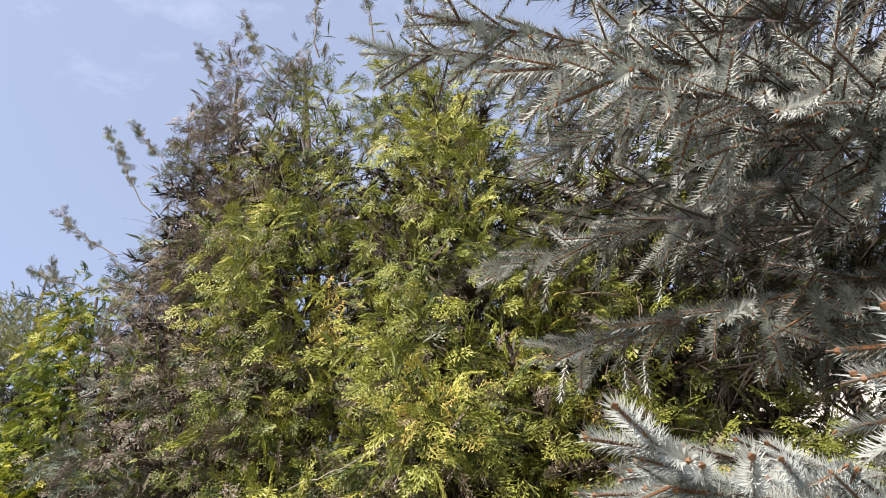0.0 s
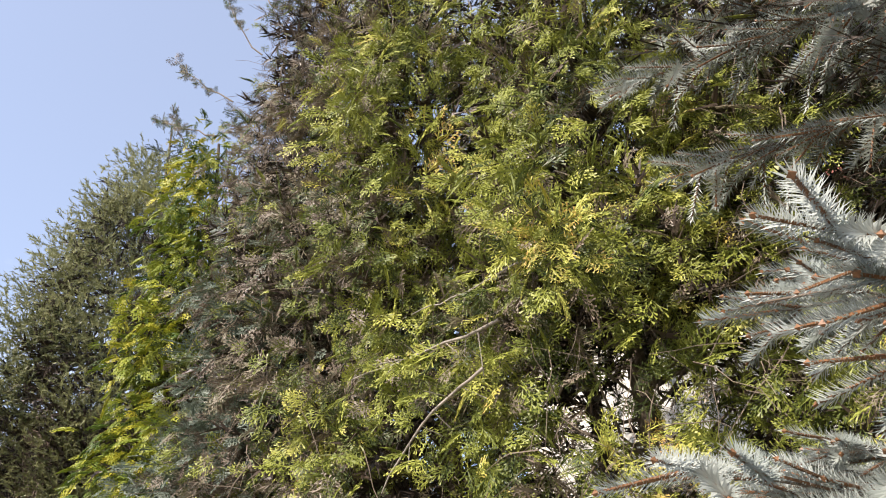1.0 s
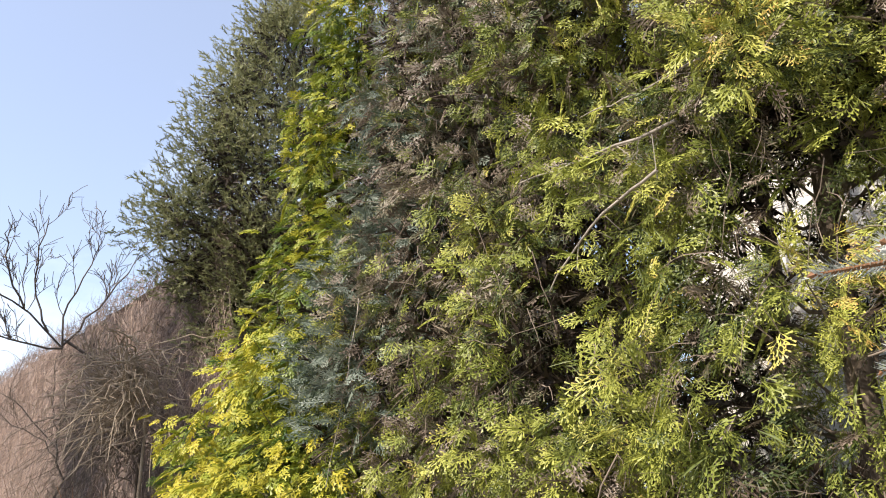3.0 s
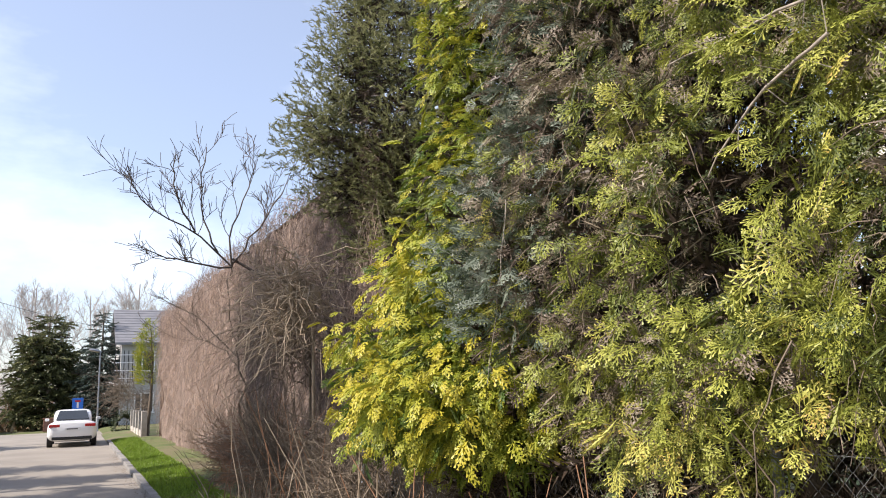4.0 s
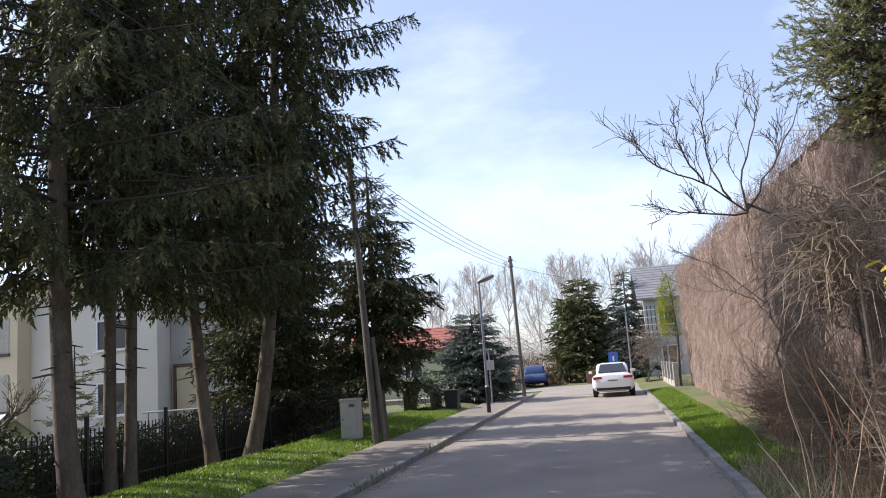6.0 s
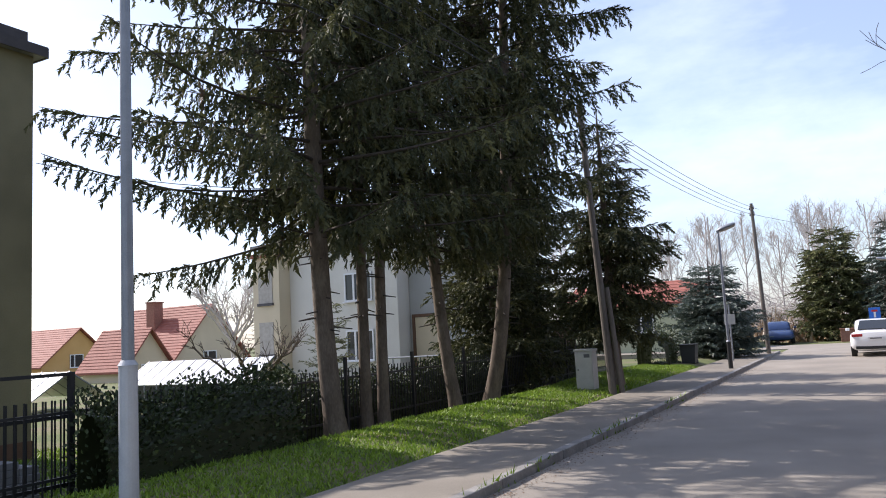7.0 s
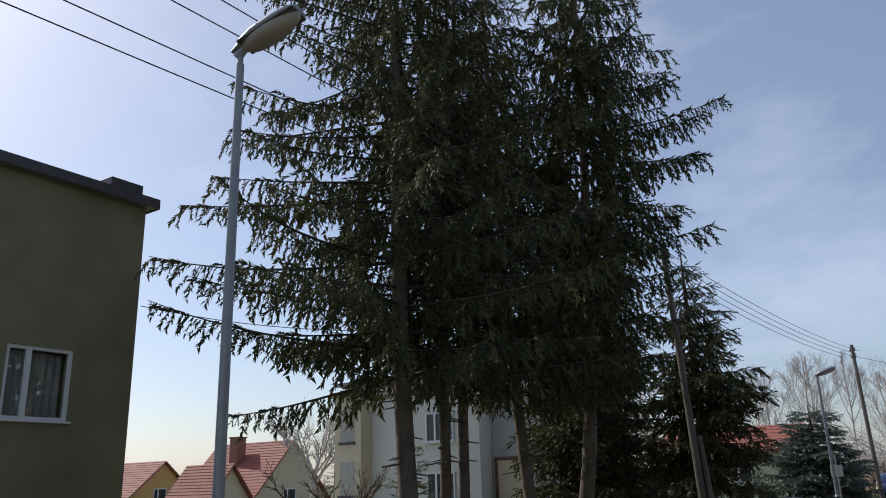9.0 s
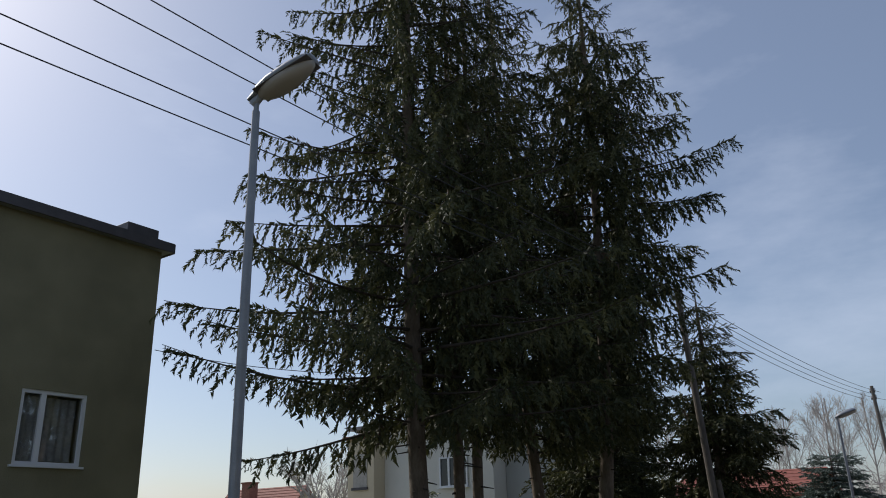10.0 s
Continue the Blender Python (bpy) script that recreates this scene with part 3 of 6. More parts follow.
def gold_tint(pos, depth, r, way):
    # sunlit lumps and a shaded inside are put into the spray tint
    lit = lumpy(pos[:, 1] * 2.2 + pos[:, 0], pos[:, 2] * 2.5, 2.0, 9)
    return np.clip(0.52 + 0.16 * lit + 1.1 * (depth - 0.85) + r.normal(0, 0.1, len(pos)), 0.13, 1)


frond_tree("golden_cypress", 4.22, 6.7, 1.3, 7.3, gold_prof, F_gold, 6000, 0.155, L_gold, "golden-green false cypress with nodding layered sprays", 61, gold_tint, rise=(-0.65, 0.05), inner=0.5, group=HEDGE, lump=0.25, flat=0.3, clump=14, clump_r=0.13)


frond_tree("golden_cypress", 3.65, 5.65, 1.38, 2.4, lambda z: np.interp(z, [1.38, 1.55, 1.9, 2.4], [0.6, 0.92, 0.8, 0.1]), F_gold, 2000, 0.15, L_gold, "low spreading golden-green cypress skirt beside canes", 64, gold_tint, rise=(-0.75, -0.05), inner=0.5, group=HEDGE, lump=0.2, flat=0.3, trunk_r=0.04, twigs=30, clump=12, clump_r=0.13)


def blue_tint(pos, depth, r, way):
    # deeper sprays are coloured darker to stand for shade between branches
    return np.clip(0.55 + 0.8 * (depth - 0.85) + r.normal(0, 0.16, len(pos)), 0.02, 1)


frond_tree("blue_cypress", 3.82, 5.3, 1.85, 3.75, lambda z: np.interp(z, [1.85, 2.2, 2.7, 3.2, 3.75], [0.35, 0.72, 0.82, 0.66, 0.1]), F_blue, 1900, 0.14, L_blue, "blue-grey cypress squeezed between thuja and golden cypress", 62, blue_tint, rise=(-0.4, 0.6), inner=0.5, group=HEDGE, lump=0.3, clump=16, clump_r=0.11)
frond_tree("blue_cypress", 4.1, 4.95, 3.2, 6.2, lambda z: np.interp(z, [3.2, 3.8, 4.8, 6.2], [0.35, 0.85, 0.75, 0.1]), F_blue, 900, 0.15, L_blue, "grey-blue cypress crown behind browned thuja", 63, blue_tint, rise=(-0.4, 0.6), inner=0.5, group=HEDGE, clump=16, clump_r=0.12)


def tuft_tree(name, x, y, zlo, height, prof, tpls, n, size, mat, label, seed, tint_mid, group="", rise=(0.0, 0.9), trunk_r=0.09, inner=0.4, lump=0.3, lumpk=2.6, out=0.7, twigs=120, clump=0, clump_r=0.3, core=0):
    """A bushy conifer of fluffy upswept shoots."""
    r = np.random.default_rng(seed)
    top = thing(name, x, y, 0, label, "tree", group)
    s = Soup()
    zz = np.linspace(0, height * 0.95, 10)
    tubes(s, np.stack([0.07 * np.sin(zz + seed), 0.07 * np.cos(zz * 0.8), zz], -1)[None], (trunk_r * (1 - zz / height) + 0.01)[None], 8)
    s.obj("trunk", M_bark, top, smooth=True)
    b = Soup()
    z0 = r.uniform(zlo, height * 0.85, twigs)
    a = r.uniform(0, 2 * np.pi, twigs)
    ln = prof(z0) * r.uniform(0.75, 1.05, twigs)
    u = np.linspace(0, 1, 5)
    p = np.stack([np.cos(a)[:, None] * ln[:, None] * u, np.sin(a)[:, None] * ln[:, None] * u, z0[:, None] + ln[:, None] * 0.35 * u ** 1.4], -1) + r.normal(0, 0.03, (twigs, 5, 3))
    tubes(b, p, (0.014 * (1 - 0.8 * u))[None].repeat(twigs, 0), 4)
    b.obj("limb", M_twig, top, smooth=True, kind="stuff")
    c = Soup()
    pos, way, depth = crown_points(n, r, zlo, height, prof, seed, inner, lump, lumpk)
    m = len(pos)
    d = unit(way * out * r.uniform(0.4, 1.2, (m, 1)) + np.stack([r.normal(0, 0.35, m), r.normal(0, 0.35, m), r.uniform(*rise, m)], -1))
    up = unit(r.normal(size=(m, 3)))
    pick = r.integers(0, len(tpls), m)
    sz = size * r.uniform(0.5, 1.3, m)
    # shoots inside the crown take a darker tint, as painted shade
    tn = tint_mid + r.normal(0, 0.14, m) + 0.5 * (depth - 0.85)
    if clump:
        pos, way, d, tn = clumped(pos, way, d, tn, clump, clump_r, r)
    tr = frames(d, up)
    for q, tpl in enumerate(tpls):
        w = pick == q
        scatter(c, tpl, pos[w], tr[w], sz[w], tn[w])
    tagged(c.obj("crown", mat, top), kind="stuff")
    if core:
        # added dark core, in place of deep shade behind the shoots
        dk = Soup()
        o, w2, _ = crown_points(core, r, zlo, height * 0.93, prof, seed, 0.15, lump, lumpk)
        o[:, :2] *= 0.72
        scatter(dk, T_innershade, o, frames(unit(w2 + r.normal(0, 0.6, o.shape)), unit(r.normal(size=o.shape))), r.uniform(0.3, 0.55, len(o)), r.uniform(0.1, 0.6, len(o)))
        tagged(dk.obj("inner_crown", L_innershade, top), kind="stuff")
    return top


T_jun = [tuft(18, 1.0, 0.34, 0.085, k, 0.9) for k in (1, 2, 3)]
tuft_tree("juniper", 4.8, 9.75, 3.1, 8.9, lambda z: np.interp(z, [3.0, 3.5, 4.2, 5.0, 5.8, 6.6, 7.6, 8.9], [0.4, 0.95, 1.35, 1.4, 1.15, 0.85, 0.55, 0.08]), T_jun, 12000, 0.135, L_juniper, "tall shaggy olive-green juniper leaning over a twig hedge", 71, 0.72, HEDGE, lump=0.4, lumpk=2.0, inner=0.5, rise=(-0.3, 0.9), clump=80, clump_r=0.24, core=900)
T_far = [tuft(12, 1.0, 0.22, 0.07, k, 0.6) for k in (5, 6)]


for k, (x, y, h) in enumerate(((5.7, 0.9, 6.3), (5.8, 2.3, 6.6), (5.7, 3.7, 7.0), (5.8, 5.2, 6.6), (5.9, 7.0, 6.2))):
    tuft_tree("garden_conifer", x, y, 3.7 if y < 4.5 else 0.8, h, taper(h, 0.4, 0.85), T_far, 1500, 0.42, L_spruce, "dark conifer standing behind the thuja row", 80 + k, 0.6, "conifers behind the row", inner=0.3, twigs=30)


def big_spruce(name, x, y, height, base, spread, seed, label, mat=None, step=0.34, per=5, gap=0.125, lean=(0, 0), trunk_r=0.24, sag=0.13, hang=1.5, group="", tint_mid=0.45, power=0.85, clear=True, fat=1.0, skirt=(0.82, 0.15), bow=0.0):
    """A spruce: a bare lower trunk with stubs, limbs that sag and lift at the tip, hanging side shoots."""
    r = np.random.default_rng(seed)
    top = thing(name, x, y, 0, label, "tree", group)
    s = Soup()
    zz = np.concatenate([np.linspace(-0.6, 5.0, 12), np.linspace(5.6, height, 14)]) if height > 8 else np.linspace(-0.4, height, 18)
    ox, oy = bow * (1 - np.exp(-np.clip(zz, 0, None) / 2.0)) + lean[0] * np.sin(np.clip(zz / height, 0, 1) * 1.57), lean[1] * np.sin(np.clip(zz / height, 0, 1) * 1.57)
    rad = trunk_r * (1 - np.clip(zz, 0, None) / height) ** 0.8 + 0.012 + 0.10 * trunk_r / 0.24 * np.exp(-np.clip(zz, 0, None) / 0.25)
    tubes(s, np.stack([ox, oy, zz], -1)[None], rad[None], 12)
    s.obj("trunk", M_bark, top, smooth=True)
    zs, an = [], []
    z, tw = base, r.uniform(0, 6)
    while z < height - 0.3:
        k = per if z < height * 0.75 else per - 1
        for q in range(k):
            zs.append(z + r.uniform(-0.12, 0.12)), an.append(tw + q * 2 * np.pi / k + r.uniform(-0.35, 0.35))
        z, tw = z + step * r.uniform(0.8, 1.2), tw + 1.1
    zs, an = np.array(zs), np.array(an)
    k = len(zs)
    ln = spread * (1 - (zs - base) / (height - base)) ** power * r.uniform(0.5, 1.12, k) * np.clip(skirt[0] + (zs - base) * skirt[1], 0, 1) + 0.15
    u = np.linspace(0, 1, 8)
    sg = sag * r.uniform(-0.4, 2.0, k)[:, None]
    rise = -sg * (u ** 1.2)[None] * ln[:, None] + (0.10 * u ** 3)[None] * ln[:, None]
    bx, by = np.interp(zs, zz, ox), np.interp(zs, zz, oy)
    bend = r.uniform(-0.25, 0.25, k)
    ang = an[:, None] + bend[:, None] * u
    p = np.stack([bx[:, None] + np.cos(ang) * ln[:, None] * u, by[:, None] + np.sin(ang) * ln[:, None] * u, zs[:, None] + rise], -1)
    b = Soup()
    tubes(b, p, (0.009 + 0.007 * ln[:, None]) * (1 - 0.85 * u)[None], 5)
    if clear:
        ks = 26
        z1, a1 = r.uniform(1.8, base + 0.5, ks), r.uniform(0, 6.3, ks)
        l1 = r.uniform(0.18, 0.55, ks)
        u2 = np.linspace(0, 1, 3)
        px, py = np.interp(z1, zz, ox), np.interp(z1, zz, oy)
        ps = np.stack([px[:, None] + np.cos(a1)[:, None] * l1[:, None] * u2, py[:, None] + np.sin(a1)[:, None] * l1[:, None] * u2, z1[:, None] - 0.15 * l1[:, None] * u2], -1)
        tubes(b, ps, np.full((ks, 3), 0.018) * np.array([1, 0.8, 0.5]), 5)
    b.obj("limb", M_darkbark, top, smooth=True, kind="stuff")
    o, d, sz = [], [], []
    for q in range(k):
        m = max(3, int(ln[q] * 0.86 / gap * 2))
        f = 0.14 + 0.86 * (np.arange(m) + r.random(m)) / m
        at = np.stack([np.interp(f, u, p[q, :, w]) for w in range(3)], -1)
        fw = unit(np.stack([np.cos(an[q] + bend[q] * f), np.sin(an[q] + bend[q] * f), np.zeros(m)], -1))
        side = np.stack([-fw[:, 1], fw[:, 0], np.zeros(m)], -1) * np.where(np.arange(m) % 2, 1, -1)[:, None]
        dn = hang * r.uniform(0.3, 1.5, m) * (1 - 0.55 * f)
        o.append(at), d.append(unit(side * r.uniform(0.2, 0.9, (m, 1)) + fw * r.uniform(0.1, 0.8, (m, 1)) - np.stack([0 * dn, 0 * dn, dn], -1)))
        sz.append((0.30 + 0.48 * r.random(m)) * (1.12 - 0.5 * f) * np.clip(ln[q] / 1.6, 0.45, 1) * fat)
    for f in (0.62, 0.85):
        at = np.stack([[np.interp(f, u, p[q, :, w]) for w in range(3)] for q in range(k)])
        o.append(at), d.append(unit(p[:, -1] - p[:, -3] + r.normal(0, 0.05, (k, 3)))), sz.append((0.25 + 0.12 * ln) * 0.8 * fat)
    o, d, sz = np.concatenate(o), np.concatenate(d), np.concatenate(sz)
    c = Soup()
    tr = frames(d, unit(r.normal(0, 0.5, d.shape) + np.array([0, 0, 1.0])))
    tn = tint_mid + r.normal(0, 0.16, len(o))
    pick = r.integers(0, 2, len(o))
    for q in (0, 1):
        w = pick == q
        scatter(c, T_spr[q], o[w], tr[w], sz[w], tn[w])
    tagged(c.obj("crown", mat or L_spruce, top), kind="stuff")
    return top


T_spr = [tuft(16, 1.0, 0.21, 0.095, k, 0.8) for k in (8, 9)]
ROW = "spruces on the grass verge"
TALL = "tall dark spruce with a bare lower trunk and hanging shoots"
big_spruce("spruce", -7.8, 12.0, 21.0, 3.7, 4.55, 101, TALL, lean=(-0.2, 0.2), group=ROW, trunk_r=0.17, bow=-0.3, gap=0.125, step=0.42, hang=2.6, fat=1.08)
big_spruce("spruce", -8.25, 13.55, 17.0, 4.2, 2.9, 102, "slender spruce with a thin bare lower trunk", lean=(0.1, 0), group=ROW, trunk_r=0.105, gap=0.17, step=0.45, hang=2.6)
big_spruce("spruce", -8.05, 13.85, 16.0, 4.5, 2.8, 103, "slender spruce with a thin bare lower trunk", lean=(0.15, 0.1), group=ROW, trunk_r=0.105, gap=0.17, step=0.45, hang=2.6)
big_spruce("spruce", -7.65, 16.2, 17.5, 3.7, 3.3, 104, TALL, lean=(-0.5, 0.0), group=ROW, trunk_r=0.13, bow=-0.3, gap=0.115, step=0.38, hang=2.4)
big_spruce("spruce", -7.5, 17.5, 17.4, 4.0, 5.0, 105, "tall spruce whose pale trunk leans at its foot", lean=(0.55, 0.1), group=ROW, trunk_r=0.165, bow=0.55, gap=0.11, step=0.38, hang=2.4, fat=1.2, skirt=(0.3, 0.11))
big_spruce("spruce", -5.65, 21.7, 7.8, 1.75, 2.65, 106, "dense dark spruce behind a utility pole", group=ROW, trunk_r=0.17, per=6, step=0.27, hang=1.0, gap=0.085, fat=1.2, skirt=(0.5, 0.18), sag=0.2)
big_spruce("spruce", -9.3, 22.0, 11.5, 0.6, 2.4, 107, "dense dark spruce inside a garden fence", trunk_r=0.14, per=7, step=0.3, hang=0.8, gap=0.12, fat=1.25, clear=False, group=ROW)
big_spruce("spruce", -10.2, 26.0, 12.0, 0.7, 3.2, 108, "dense dark spruce inside a garden fence", trunk_r=0.14, per=7, step=0.32, hang=0.8, gap=0.13, fat=1.25, clear=False, group=ROW)
big_spruce("young_spruce", -12.5, 18.2, 3.0, 0.3, 1.0, 109, "young green spruce in a garden", mat=L_juniper, trunk_r=0.05, per=5, step=0.22, hang=0.1, sag=-0.1, clear=False)
big_spruce("blue_spruce", -5.6, 37.3, 4.5, 0.35, 2.2, 110, "broad grey-blue spruce beside the pavement", mat=L_fspruce, trunk_r=0.1, per=7, step=0.2, hang=0.15, sag=0.05, gap=0.11, clear=False, fat=1.5, power=0.5, tint_mid=0.7)
big_spruce("far_pine", -1.1, 60, 7.9, 0.6, 2.6, 111, "dark green pine at the end of the street", mat=L_juniper, trunk_r=0.14, per=6, step=0.35, hang=0.2, sag=-0.05, gap=0.14, clear=False, fat=2.5, tint_mid=0.36, power=0.5)
big_spruce("far_spruce", 2.2, 58, 8.1, 0.5, 2.2, 112, "dark blue-green spruce at the end of the street", mat=L_fspruce, trunk_r=0.13, per=6, step=0.33, hang=0.3, gap=0.15, clear=False, fat=2.1, tint_mid=0.25)
big_spruce("spruce", 6.3, 12.3, 12.0, 2.0, 2.2, 113, "blue-green spruce behind the juniper", mat=L_fspruce, trunk_r=0.14, per=5, step=0.34, hang=0.1, sag=0.0, clear=False)

# ---- the near blue spruce ----
BX, BY = 4.15, -0.55
N_near = [needle_shoot(84, 0.21, 0.040, 0.008, k, stem=0.0045) for k in (1, 2, 3)]
N_close = [needle_shoot(180, 0.15, 0.028, 0.0036, k, stem=0.0036) for k in (31, 32, 33)]
N_far = [needle_shoot(26, 0.2, 0.036, 0.011, k, bud=False) for k in (4, 5)]


def near_blue_spruce():
    r = np.random.default_rng(210)
    top = thing("blue_spruce", BX, BY, 0, "blue-grey spruce with stiff needles reaching over the verge", "tree", HEDGE)
    s = Soup()
    zz = np.linspace(0, 10.5, 12)
    tubes(s, np.stack([0.03 * np.sin(zz), 0.03 * np.cos(zz), zz], -1)[None], (0.14 * (1 - zz / 10.8) + 0.01)[None], 10)
    s.obj("trunk", M_bark, top, smooth=True)
    limbs = []
    whorls = [(1.64, 2.75, 0.16, 0.0), (1.85, 2.65, 0.17, 0.12), (2.0, 2.48, 0.165, 0.0), (2.1, 2.3, 0.15, 0.1), (3.45, 2.5, 0.05, 0.12), (3.75, 2.7, 0.08, 0.05), (4.15, 2.8, 0.10, -0.1), (4.6, 2.5, 0.10, 0.1), (5.05, 2.35, 0.1, 0.0), (5.5, 2.2, 0.12, 0.15), (6.2, 2.1, 0.15, 0.0), (6.9, 1.8, 0.2, 0.2), (7.7, 1.4, 0.2, 0.0), (8.5, 1.0, 0.25, 0.2), (9.4, 0.7, 0.3, 0.0)]
    for w, (z, ln, rise, tw) in enumerate(whorls):
        k = 17 if w < 4 else 12 if ln > 1.5 else 6
        for q in range(k):
            a = radians(135) + q * 2 * np.pi / k + tw + (r.uniform(-0.1, 0.1) if q else 0)
            limbs.append((z + ((r.uniform(-0.22, 0.06) if w < 4 else r.uniform(-0.2, 0.2)) if q else 0), a, ln * (r.uniform(0.85, 1.03) if q else 1), rise))
    b, near, far, low = Soup(), [], [], []
    u = np.linspace(0, 1, 8)
    for z, a, ln, rise in limbs:
        bend = r.uniform(-0.12, 0.12)
        ang = a + bend * u
        p = np.stack([np.cos(ang) * ln * u, np.sin(ang) * ln * u, z + ln * (rise * u + 0.015 * np.sin(u * 6 + z) * u)], -1)
        tubes(b, p[None], (0.018 * (1 - 0.9 * u))[None], 6)
        deg = math.degrees(a) % 360
        close = 78 < deg < 195 and z < 6.3
        lst = low if z < 2.7 and 98 < deg < 178 else near if close else far
        m = int(ln / (0.08 if lst is low else 0.062 if close else 0.45))
        for f in 0.28 + 0.72 * (np.arange(m) + r.random(m)) / m:
            at = np.array([np.interp(f, u, p[:, w]) for w in range(3)])
            fw = np.array([math.cos(a + bend * f), math.sin(a + bend * f), 0.1])
            sd = np.array([-fw[1], fw[0], 0]) * r.choice((-1, 1))
            l2 = ((0.34 * (1.05 - f) + 0.24) if lst is low else (0.46 * (1.05 - f) + 0.14)) * r.uniform(0.6, 1.15)
            d2 = unit(fw * (r.uniform(0.6, 1.0) if lst is low else r.uniform(0.2, 0.8)) + sd * (r.uniform(0.2, 0.9) if lst is low else r.uniform(0.0, 0.8)) + np.array([0, 0, r.uniform(-0.4, 0.24) if lst is low else r.uniform(-1.3, 0.15)]))
            u2 = np.linspace(0, 1, 3)
            tubes(b, (at + d2 * l2 * u2[:, None])[None], np.array([[0.004, 0.003, 0.002]]), 4)
            cnt = max(1, int(l2 / (0.11 if lst is low else 0.14)))
            lst.append((at, unit(fw + r.normal(0, 0.25, 3))))
            for g in range(cnt):
                o = at + d2 * l2 * (g / cnt)
                lst.append((o, d2))
                for s2 in ((-1, 1) if g else ()):
                    s2 = unit(np.cross(d2, [0, 0, 1])) * s2
                    lst.append((o, unit(d2 * 0.7 + s2 * r.uniform(0.3, 0.9) + np.array([0, 0, r.uniform(-0.5, 0.15) if lst is low else r.uniform(-0.8, 0.4)]))))
        tip = p[-1]
        lst.append((tip - unit(p[-1] - p[-2]) * 0.06, unit(p[-1] - p[-2])))
    b.obj("limb", M_twig, top, smooth=True, kind="stuff")
    for name, lst, tpls in (("crown", near, N_near), ("low_crown", low, N_close), ("inner_crown", far, N_far)):
        c = Soup()
        o, d = np.array([e[0] for e in lst]), np.array([e[1] for e in lst])
        tr = frames(d, unit(r.normal(0, 0.3, d.shape) + np.array([0, 0, 1.0])))
        pick = r.integers(0, len(tpls), len(o))
        sz, tn = r.uniform(0.8, 1.25, len(o)), np.clip(0.6 + r.normal(0, 0.17, len(o)), 0.2, 1)
        for q, tpl in enumerate(tpls):
            w = pick == q
            scatter(c, tpl, o[w], tr[w], sz[w], tn[w])
        tagged(c.obj(name, L_bspruce, top), kind="stuff")
    # dark twigs added between the limbs to deepen the shade there
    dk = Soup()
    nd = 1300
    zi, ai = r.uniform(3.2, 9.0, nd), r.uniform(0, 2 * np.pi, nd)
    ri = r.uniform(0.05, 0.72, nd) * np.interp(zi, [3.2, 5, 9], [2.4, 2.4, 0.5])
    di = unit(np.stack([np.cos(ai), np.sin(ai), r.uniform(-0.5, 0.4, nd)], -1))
    scatter(dk, T_shadetwig, np.stack([np.cos(ai) * ri, np.sin(ai) * ri, zi], -1), frames(di, unit(r.normal(size=(nd, 3)))), r.uniform(0.4, 0.8, nd), r.uniform(0.0, 0.4, nd))
    tagged(dk.obj("shade_dark_inner_twig", L_innershade, top), kind="stuff")


near_blue_spruce()

